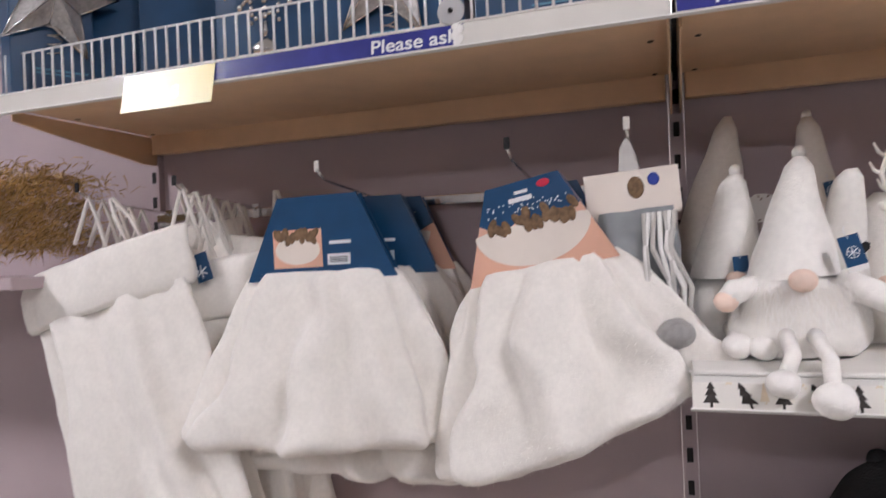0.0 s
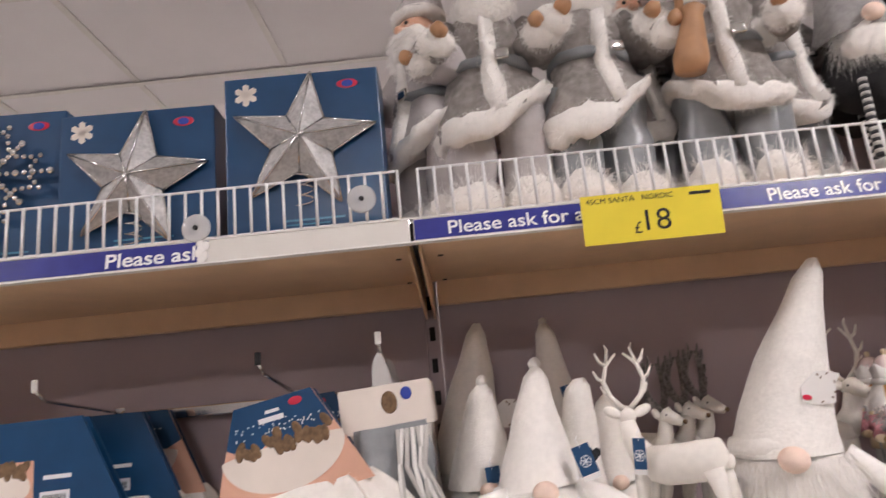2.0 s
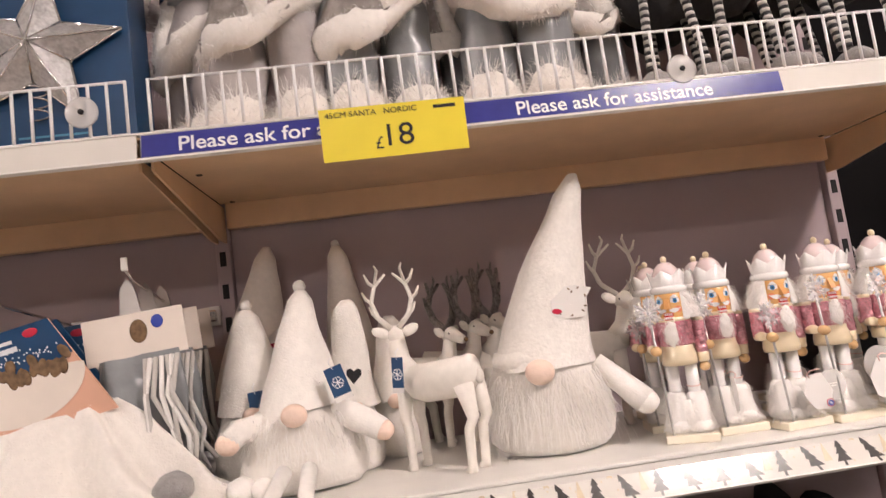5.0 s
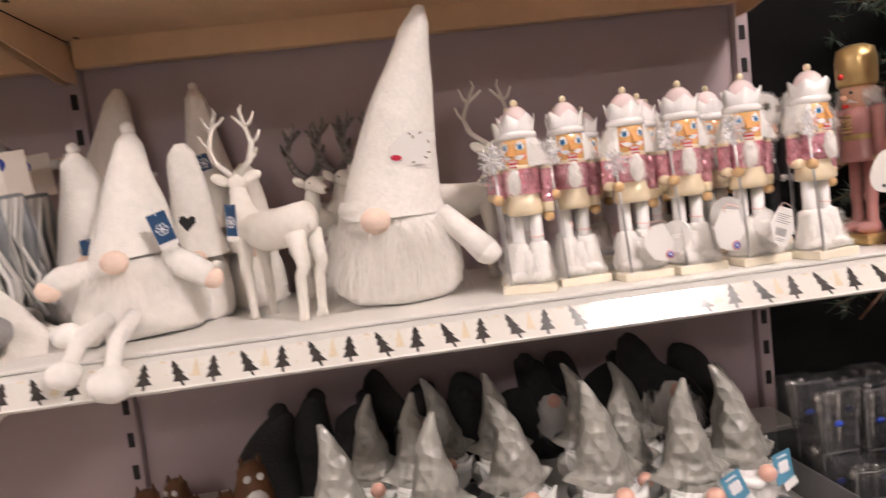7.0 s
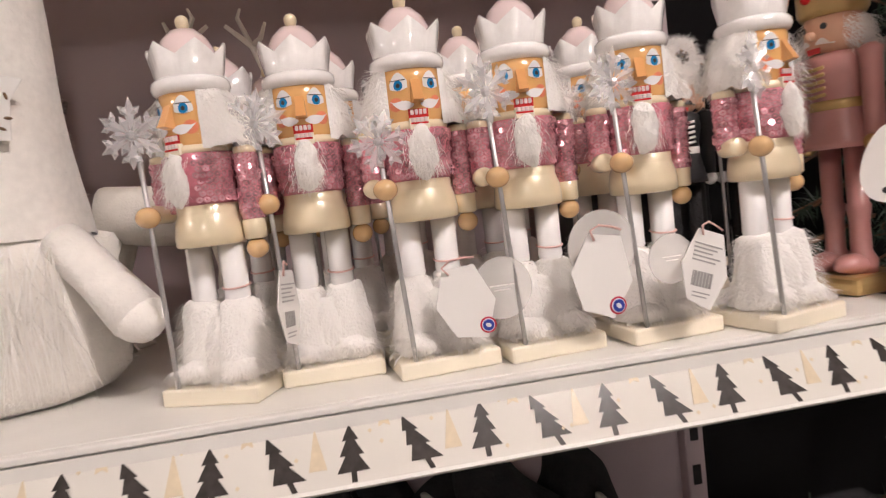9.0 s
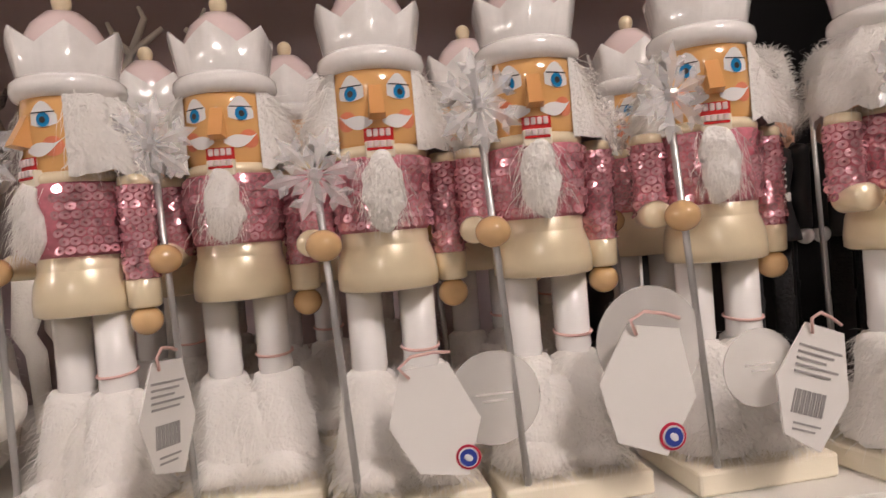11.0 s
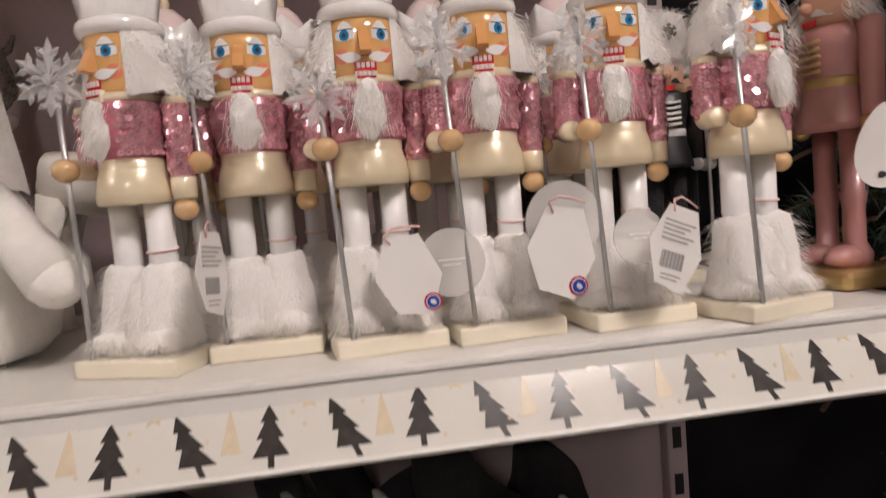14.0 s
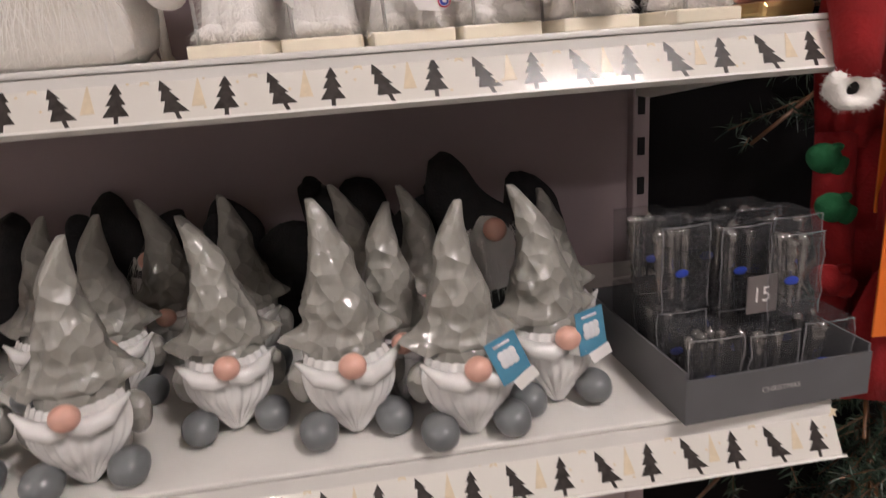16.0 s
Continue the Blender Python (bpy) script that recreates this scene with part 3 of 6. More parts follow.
def nutcracker_mesh(seed, flake_z, flake_turn, head_turn=0):
    r = random.Random(seed)
    P = []
    add = lambda shape, mat, smooth=True: P.append((shape, mat, smooth))
    add(rbox(-0.0295, 0.0295, -0.0265, 0.0265, 0, 0.0112, 0.0016), CREAM_WOOD, False)
    # fur boots
    boots = []
    for sx in (-1, 1):
        boot = lathe([(0.010, 0.0112), (0.0168, 0.0135), (0.0162, 0.022), (0.0138, 0.036), (0.0118, 0.049), (0.0105, 0.0560), (0.0070, 0.0585)], 18, 0.92, 1.05)
        boots.append(at(boot, sx * 0.0108, -0.001, 0))
        boots.append(at(ball(0.0125, 0.013, 0.008, 14, 8), sx * 0.0118, -0.0105, 0.0185))
    boots.append(at(lathe([(0.008, 0.0112), (0.012, 0.016), (0.010, 0.036), (0.006, 0.050)], 14), 0, -0.006, 0))
    for k, b in enumerate(boots):
        b = lumpy(b, 0.0028, 130, seed + k)
        add(b, FUR_BASE)
        roots = surface_roots(b, 1000, r, lambda p: p.z > 0.0135)
        add(strands([(p, (n.x, n.y, n.z * 0.4 - 0.75)) for p, n in roots], r, 0.0105, 0.00026, 0.30, 0.30), FUR)
    for sx in (-1, 1):
        add(at(lathe([(0.0062, 0.052), (0.0064, 0.058), (0.0070, 0.0605), (0.0068, 0.063), (0.0069, 0.093)], 18), sx * 0.0100, 0, 0), WHITE_PAINT)
    # skirt, belt, jacket
    add(lathe([(0.0176, 0.0905), (0.0190, 0.0915), (0.0192, 0.097), (0.0184, 0.104), (0.0168, 0.1095), (0.0166, 0.1100), (0.0166, 0.1155), (0.0150, 0.117)], 36), PEARL)
    add(lathe([(0.0165, 0.1155), (0.0176, 0.118), (0.0185, 0.132), (0.0190, 0.144), (0.0170, 0.1475), (0.0150, 0.149)], 32), SEQUIN_BASE)
    add(sequin_field(0.0182, 0.1165, 0.1305, 0.25, 2 * math.pi - 0.25, 0.00185, r), SEQUIN, False)
    add(sequin_field(0.0190, 0.1305, 0.1445, 0.25, 2 * math.pi - 0.25, 0.00185, r), SEQUIN, False)
    add(lathe([(0.0150, 0.1440), (0.0182, 0.1452), (0.0184, 0.1480), (0.0165, 0.1502), (0.012, 0.151)], 32), PEARL)
    # arms: one hangs, one reaches forward to the rod
    for sx in (-1, 1):
        ax = sx * 0.0250
        top = 0.1475
        low = 0.1040 if sx > 0 else 0.112
        add(at(lathe([(0.004, top), (0.0060, top - 0.001), (0.0062, top - 0.004), (0.0060, top - 0.0045)], 16), ax, 0.001, 0), PEARL)
        add(at(lathe([(0.0056, low), (0.0059, low + 0.002), (0.0058, top - 0.0045)], 16), ax, 0.001, 0), SEQUIN_BASE)
        add(sequin_field(0.0060, low, top - 0.0045, 0, 2 * math.pi, 0.00185, r, (ax, 0.001)), SEQUIN, False)
    add(at(lathe([(0.0048, 0.0915), (0.0060, 0.0925), (0.0062, 0.1035), (0.0050, 0.1045)], 18), 0.0250, 0.001, 0), PEARL)
    add(at(ball(0.0059, n=18, m=12), 0.0250, 0.001, 0.0862), WOOD_BALL)
    add(at(lathe([(0.0048, 0.0), (0.0058, 0.001), (0.0058, 0.012), (0.0048, 0.0135)], 18), -0.0250, 0.003, 0.1125, 88, 0, -12), PEARL)
    hand = (-0.0235, -0.0195, 0.1115)
    add(at(ball(0.0064, n=20, m=14), *hand), WOOD_BALL)
    foot = (-0.0200, -0.0235, 0.0112)
    way = Vector(hand) - Vector(foot)
    tip = Vector(foot) + way * ((flake_z + 0.012 - 0.0112) / way.z)
    add(tube([foot, tip], 0.00135, 8), STEEL)
    mid = Vector(foot) + way * ((flake_z - 0.0112) / way.z)
    add(at(snowflake(0.0185), mid.x, mid.y - 0.003, mid.z, 0, flake_turn, 12), CRYSTAL, False)
    # head
    head_from = len(P)
    R = 0.0178
    add(lathe([(0.0160, 0.148), (0.0174, 0.151), (R, 0.157), (R, 0.170), (0.0172, 0.1768), (0.014, 0.178)], 36), WOOD_FACE)
    for sx in (-1, 1):
        a = sx * 0.50
        add(disc_on(R, a * 1.28, 0.1585, 0.0036, 0.00025, 1.1), BLUSH)
        add(arc_patch(R, a - 0.27, a + 0.27, 0, 0, 0.0004, 8, lambda u, s=sx: (0.1665 - 0.0012 * math.sin(math.pi * u), 0.1695 + 0.0042 * math.sin(math.pi * u) + s * 0.001 * (0.5 - u))), WHITE_PAINT)
        add(disc_on(R, a, 0.1678, 0.00245, 0.0006), EYE_BLUE)
        add(disc_on(R, a, 0.1678, 0.0011, 0.0008), BLACK_INK)
        add(arc_patch(R, a - 0.24, a + 0.24, 0.1700, 0.1704, 0.0007, 5), BLACK_INK)
        add(arc_patch(R, sx * 0.10, sx * 0.90, 0, 0, 0.0006, 10, lambda u: (0.1570 - 0.0026 * math.sin(math.pi * min(u * 1.15, 1)) + 0.0046 * u * u, 0.1570 + 0.0030 * math.sin(math.pi * min(u * 1.2 + 0.12, 1)) * (1 - u * 0.5) + 0.0046 * u * u)), WHITE_PAINT)
    nose = ([(-0.0034, -R + 0.0008, 0.1582), (0.0034, -R + 0.0008, 0.1582), (-0.0024, -R, 0.1700), (0.0024, -R, 0.1700), (-0.0026, -R - 0.0064, 0.1594), (0.0026, -R - 0.0064, 0.1594), (0, -R + 0.001, 0.1712)],
            [(0, 4, 5, 1), (4, 2, 3, 5), (0, 2, 4), (1, 5, 3), (2, 6, 3)])
    add(nose, WOOD_NOSE, False)
    add(arc_patch(R, -0.29, 0.29, 0.1506, 0.1553, 0.0007, 6), RED_PAINT)
    add(rbox(-0.0052, 0.0052, -R - 0.0012, -R + 0.004, 0.1445, 0.1508, 0.0004), CREAM_WOOD, False)
    add(rbox(-0.0046, 0.0046, -R - 0.0017, -R, 0.1474, 0.1484, 0.0002), RED_PAINT, False)
    for k in range(4):
        x = -0.0043 + 0.00225 * k
        add(rbox(x, x + 0.0018, -R - 0.0013, -R + 0.002, 0.1523, 0.1550, 0.0004), PINK_PEARL, False)
        add(rbox(x, x + 0.0018, -R - 0.0022, -R, 0.1484, 0.1508, 0.0004), PINK_PEARL, False)
    # beard and hair of fur
    tuft = at(lumpy(ball(0.0070, 0.0040, 0.0160, 20, 18), 0.0024, 150, seed), 0, -R - 0.0016, 0.1312)
    add(tuft, FUR_BASE)
    beard = [((r.gauss(0, 0.0034), -R - 0.0012 - r.random() * 0.003, 0.1460 - r.random() ** 0.8 * 0.024), (r.gauss(0, 0.25), -0.35, -1)) for _ in range(800)]
    add(strands(beard, r, 0.0110, 0.00026, 0.3, 0.22), FUR)
    V, F = [], []
    for k in range(9):
        u = k / 8
        for i in range(33):
            a = 0.88 + (2 * math.pi - 1.76) * i / 32
            end = min(i, 32 - i) / 32
            q = 0.0181 + (0.0092 * math.sin(math.pi * 0.58 * u)) * min(end * 8 + 0.02, 1) * (1 + 0.5 * noise.noise(Vector((i * 0.6, u * 4, seed))))
            V.append((q * math.sin(a), -q * math.cos(a), 0.177 - 0.0295 * u - 0.005 * noise.noise(Vector((i * 0.7, 3, seed)))))
    for k in range(8):
        for i in range(32):
            F.append((k * 33 + i, k * 33 + i + 1, k * 33 + i + 34, k * 33 + i + 33))
    add((V, F), FUR_BASE)
    hair = []
    for _ in range(1300):
        a = r.uniform(0.92, 2 * math.pi - 0.92)
        z = r.uniform(0.1505, 0.1765)
        q = 0.0182 + 0.0085 * ((0.1765 - z) / 0.026) ** 0.8
        hair.append(((q * math.sin(a), -q * math.cos(a), z), (math.sin(a) * 0.85, -math.cos(a) * 0.75, -0.8)))
    add(strands(hair, r, 0.0135, 0.00026, 0.6, 0.36), FUR)
    # crown hat
    add(lathe([(0.0170, 0.1750), (0.0193, 0.1762), (0.0203, 0.1785), (0.0200, 0.1812), (0.0182, 0.1830), (0.0165, 0.1832)], 36), CROWN_WHITE)
    n = 48
    V, F = [], []
    for layer, (rb, rt) in enumerate(((0.0172, 0.0196), (0.0160, 0.0182))):
        for i in range(n):
            a = 2 * math.pi * i / n
            saw = abs(((i / n * 6 + 0.5) % 1) - 0.5) * 2
            zt = 0.1945 + 0.0078 * (1 - saw)
            rt2 = rt + 0.0012 * (1 - saw)
            V += [(rb * math.sin(a), -rb * math.cos(a), 0.182), (rt2 * math.sin(a), -rt2 * math.cos(a), zt)]
    for i in range(n):
        j = (i + 1) % n
        o = 2 * n
        F += [(2 * i, 2 * j, 2 * j + 1, 2 * i + 1), (o + 2 * i, o + 2 * i + 1, o + 2 * j + 1, o + 2 * j), (2 * i + 1, 2 * j + 1, o + 2 * j + 1, o + 2 * i + 1)]
    add((V, F), CROWN_WHITE)
    add(lathe([(0.0158, 0.182), (0.0160, 0.192), (0.0148, 0.199), (0.0118, 0.2045), (0.0070, 0.2078), (0.002, 0.2088)], 30), PINK_PEARL)
    add(at(ball(0.0036, n=16, m=10), 0, 0, 0.2112), PEARL)
    twist = pose(0, 0, 0, 0, 0, head_turn)
    for k in range(head_from, len(P)):
        P[k] = (moved(P[k][0], twist),) + P[k][1:]
    # cord round one leg
    add(tube([(0.0100 + 0.0073 * math.cos(a), 0.0073 * math.sin(a), 0.066 + 0.001 * math.sin(a)) for a in [k * math.pi / 8 for k in range(17)]], 0.0006, 6), THREAD)
    fitted = []
    for shape, mat, smooth in P:
        V = [(x * (1.06 if z > 0.0115 else 1), y * (1.06 if z > 0.0115 else 1), float(np.interp(z, NUT_FROM, NUT_TO))) for x, y, z in shape[0]]
        fitted.append(((V, shape[1]), mat, smooth))
    return make_mesh("nutcracker", fitted)


NUT_LABEL = "white and pink sequin nutcracker figure in a white crown"
NUT_HIGH, NUT_LOW = nutcracker_mesh(3, 0.158, 0), nutcracker_mesh(5, 0.139, 18)


def place_nutcracker(me, x, y, turn):
    ob = tagged(new("nutcracker", me), NUT_LABEL, "nutcracker", "pink nutcrackers")
    ob.matrix_basis = pose(x, y, TREE_Z, 0, 0, turn)


for k, (flake_z, flake_turn, head_turn, x, y, turn) in enumerate(((0.158, 4, -14, 0.574, 0.066, -22), (0.158, 12, 0, 0.633, 0.0775, -1), (0.139, 18, -3, 0.6955, 0.056, 6), (0.160, -6, -12, 0.759, 0.055, 5), (0.158, 8, -20, 0.831, 0.051, 5), (0.156, -10, 6, 0.900, 0.034, 15))):
    place_nutcracker(nutcracker_mesh(20 + k, flake_z, flake_turn, head_turn), x, y, turn)
for me, x, y, turn in ((NUT_LOW, 0.605, 0.222, 4), (NUT_HIGH, 0.700, 0.225, -6), (NUT_LOW, 0.790, 0.222, 5), (NUT_HIGH, 0.870, 0.226, -3)):
    place_nutcracker(me, x, y, turn)
for me, x, y, turn in ((NUT_LOW, 0.580, 0.142, -8), (NUT_HIGH, 0.650, 0.148, 6), (NUT_LOW, 0.745, 0.138, -5), (NUT_HIGH, 0.834, 0.138, 3)):
    place_nutcracker(me, x, y, turn)


def hang_tag(x, y, z, turn, lean, shape="hex", logo=True, printed=False, tilt=0, size=1.0):
    t = thing("hang_tag", "white card swing tag on a pink cord", "swing tag", pose(x, y, z, tilt, lean, turn) @ Matrix.Diagonal((size, size, size, 1)), "swing tags")
    out = [(-0.009, 0.0), (0.0085, 0.0), (0.0165, -0.0215), (0.0085, -0.041), (-0.0085, -0.0375), (-0.0165, -0.0195)] if shape == "hex" else [(-0.014, -0.004), (-0.004, 0.0), (0.010, -0.008), (0.024, -0.022), (0.026, -0.044), (-0.010, -0.040), (-0.016, -0.022)]
    part("card", prism(out, 0.0006), TAG_WHITE, t)
    part("cord", tube([(-0.006, -0.0006, -0.003), (-0.009, -0.002, 0.0015), (-0.004, -0.0005, 0.0045), (0.004, 0.002, 0.0042), (0.010, 0.003, 0.003)], 0.0006, 6), THREAD, t, "pink cord", True)
    if logo:
        lx, lz = (0.0095, -0.0345) if shape == "hex" else (0.0195, -0.0345)
        badge = part("price_badge", at(lathe([(0.0045, 0), (0.0045, 0.0003)], 24), lx, -0.0002, lz, 90), LOGO_RED, t, "round blue and red price badge")
        part("badge_ring", at(lathe([(0.0036, 0), (0.0036, 0.0003)], 24), lx, -0.0006, lz, 90), WHITE_INK, badge)
        part("badge_face", at(lathe([(0.0031, 0), (0.0031, 0.0003)], 24), lx, -0.0010, lz, 90), LOGO_BLUE, badge)
        part("badge_mark", at(ball(0.0017, 0.0003, 0.0012, 12, 6), lx, -0.0013, lz, 0, 35), WHITE_INK, badge, "", True)
    if printed:
        bars = [rbox(-0.008 + 0.0011 * k, -0.0075 + 0.0011 * k + 0.0003 * (k % 2), -0.0004, -0.0001, -0.030, -0.022) for k in range(13)]
        lines = [rbox(-0.010, 0.009 - 0.003 * (k % 3), -0.0004, -0.0001, -0.008 - 0.0022 * k, -0.0072 - 0.0022 * k) for k in range(5)]
        lines += [rbox(-0.006, 0.006 - 0.002 * (k % 2), -0.0004, -0.0001, -0.0335 - 0.002 * k, -0.0328 - 0.002 * k) for k in range(2)]
        for bar in bars:
            part("barcode_bar", bar, FAINT_INK, t)
        for line in lines:
            part("print_line", line, FAINT_INK, t)
    return t


hang_tag(0.7055, 0.020, 1.3700, -4, -6)
hang_tag(0.7880, 0.014, 1.3775, 4, 10, "hex", True, False, 0, 1.12)
hang_tag(0.8480, 0.008, 1.3720, 14, 20, "hex", False, True, 0, 1.05)
hang_tag(0.6150, 0.028, 1.3800, 74, 6, "hex", False, True)
for x, y, z, size in ((0.7905, 0.026, 1.3700, 1.42), (0.7310, 0.030, 1.3540, 1.2), (0.8235, 0.010, 1.3600, 0.95)):
    s = thing("seal_sticker", "round frosted plastic seal sticker", "sticker", pose(x, y, z, 90, 0, 4) @ Matrix.Diagonal((size, size, 1, 1)), "seal stickers")
    part("disc", lathe([(0.0144, 0), (0.0146, 0.0003), (0.0144, 0.0006)], 28), FROSTED, s)
    part("rim", tube([(0.0146 * math.cos(k * math.pi / 14), 0.0146 * math.sin(k * math.pi / 14), 0.0004) for k in range(29)], 0.0003, 5), FROSTED, s, "", True)
    part("print_bar", merge(rbox(-0.006, 0.006, 0.001, 0.0016, 0.0007, 0.0009), rbox(-0.004, 0.004, -0.0012, -0.0006, 0.0007, 0.0009)), TAG_WHITE, s)


def soldier_nutcracker(name, label, x, y, turn, scale, coat, hat, trim, leg, base, hat_h, tool):
    P = []
    P.append((rbox(-0.026, 0.026, -0.024, 0.024, 0, 0.012, 0.004), base, False))
    for sx in (-1, 1):
        P.append((at(lathe([(0.009, 0.012), (0.0095, 0.02), (0.0062, 0.026), (0.006, 0.045), (0.0075, 0.055), (0.0062, 0.0565), (0.0066, 0.095)], 18), sx * 0.0095, 0, 0), leg))
        P.append((at(ball(0.009, 0.015, 0.007), sx * 0.0095, -0.007, 0.018), leg))
        P.append((at(lathe([(0.005, 0.098), (0.0058, 0.10), (0.0064, 0.146), (0.0075, 0.150), (0.003, 0.153)], 16), sx * 0.0245, 0, 0), coat))
        P.append((at(ball(0.0056), sx * 0.0245, -0.002, 0.094), trim))
    P.append((lathe([(0.022, 0.092), (0.0215, 0.096), (0.0165, 0.118), (0.016, 0.120), (0.0195, 0.138), (0.0188, 0.149), (0.012, 0.153)], 28), coat))
    P.append((lathe([(0.0166, 0.116), (0.0172, 0.117), (0.0172, 0.1215), (0.0166, 0.1225)], 28), trim))
    for k in range(5):
        P.append((at(tube([(-0.008, 0, 0), (0, -0.0018, -0.001), (0.008, 0, 0)], 0.0012, 6), 0, -0.0192, 0.126 + 0.0042 * k), trim))
    P.append((lathe([(0.012, 0.151), (0.0165, 0.155), (0.0172, 0.168), (0.016, 0.176), (0.010, 0.178)], 26), SKIN))
    P.append((at(ball(0.0022, 0.005, 0.003), 0, -0.0185, 0.163), SKIN))
    for sx in (-1, 1):
        P.append((disc_on(0.0172, sx * 0.42, 0.168, 0.0020, 0.0006), BLACK_INK))
        P.append((arc_patch(0.0172, sx * 0.12, sx * 0.75, 0, 0, 0.001, 8, lambda u: (0.1575 - 0.0010 * u, 0.1575 + 0.0036 * math.sin(math.pi * min(u * 1.2 + 0.1, 1)))), BLACK_INK if hat is FUR else FUR))
    P.append((arc_patch(0.0172, -0.28, 0.28, 0.1520, 0.1555, 0.0008, 5), RED_PAINT))
    hatshape = lathe([(0.0185, 0.1745), (0.0205, 0.178), (0.021, 0.178 + hat_h * 0.6), (0.0185, 0.178 + hat_h * 0.9), (0.010, 0.178 + hat_h)], 28)
    P.append((hatshape, hat))
    r = random.Random(11)
    if hat is FUR:
        P.append((strands(surface_roots(hatshape, 1500, r), r, 0.006, 0.0005, 0.4, 0.4), FUR))
        P.append((at(snowflake(0.0075), 0, -0.026, 0.195), CHROME, False))
    else:
        P.append((at(ball(0.0032), 0, -0.0212, 0.186), RED_PAINT))
        hair = [((0.0172 * math.sin(a), -0.0172 * math.cos(a), r.uniform(0.155, 0.174)), (math.sin(a) * 0.8, -math.cos(a) * 0.6, -0.7)) for a in [r.uniform(1.0, 5.28) for _ in range(900)]]
        P.append((strands(hair, r, 0.014, 0.0005, 0.3, 0.2), FUR))
    if tool:
        P.append((tube([(0.030, -0.016, 0.012), (0.027, -0.016, 0.19)], 0.0016, 8), STEEL))
    ob = solid(name, P, label, "nutcracker", pose(x, y, TREE_Z, 0, 0, turn) @ Matrix.Diagonal((scale, scale, scale, 1)))
    return ob


for x, y, turn in ((0.922, 0.170, -10), (0.885, 0.245, -6), (0.975, 0.245, 8)):
    soldier_nutcracker("soldier_nutcracker", "black coated soldier nutcracker in a white fur hat", x, y, turn, 0.93, BLACK_INK, FUR, WHITE_PAINT, PLUSH_DARK, CREAM_WOOD, 0.036, True)
soldier_nutcracker("soldier_nutcracker", "dusty rose and gold soldier nutcracker with a tall hat", 0.996, 0.084, -82, 1.08, ROSE_PAINT, GOLD_PAINT, GOLD_PAINT, ROSE_PAINT, GOLD_PAINT, 0.042, False)
tg = thing("hang_tag", "pale oval swing tag on the rose nutcracker", "swing tag", pose(0.990, 0.036, 1.420, 0, 6, -32) @ Matrix.Diagonal((1.3, 1, 1.3, 1)))
part("card", prism([(0.011 * math.sin(a) * (1 - 0.25 * math.cos(a)), -0.018 + 0.019 * math.cos(a)) for a in [k * math.pi / 12 for k in range(24)]], 0.0006), TAG_WHITE, tg)
part("cord", tube([(0, 0, 0), (0.001, 0.003, 0.016), (0.002, 0.012, 0.034)], 0.0008, 6), GOLD_PAINT, tg, "gold cord", True)
part("eyelet", at(lathe([(0.0016, 0), (0.0016, 0.0004)], 12), 0, -0.0003, -0.031, 90), BLACK_INK, tg)


# ---- plush gnomes on the fir tree shelf ----
def hat_shape(base_r, height, tip, bend=0.0, n=20, rows=12, lump=0.004, seed=0.0, power=0.9):
    """A soft cone hat that leans to its tip."""
    V, F = [], []
    for k in range(rows + 1):
        u = k / rows
        r = base_r * (1 - u) ** power + 0.006 * (1 - u) + (0.011 if u < 1 else 0.006) * u
        cx, cy = tip[0] * u ** (1 + bend), tip[1] * u ** (1 + bend)
        for i in range(n):
            a = 2 * math.pi * i / n
            V.append((cx + r * math.cos(a), cy + r * math.sin(a), height * u))
    for k in range(rows):
        for i in range(n):
            j = (i + 1) % n
            F.append((k * n + i, k * n + j, (k + 1) * n + j, (k + 1) * n + i))
    F.append(tuple(range(rows * n, rows * n + n)))
    return lumpy((V, F), lump, 18, seed)


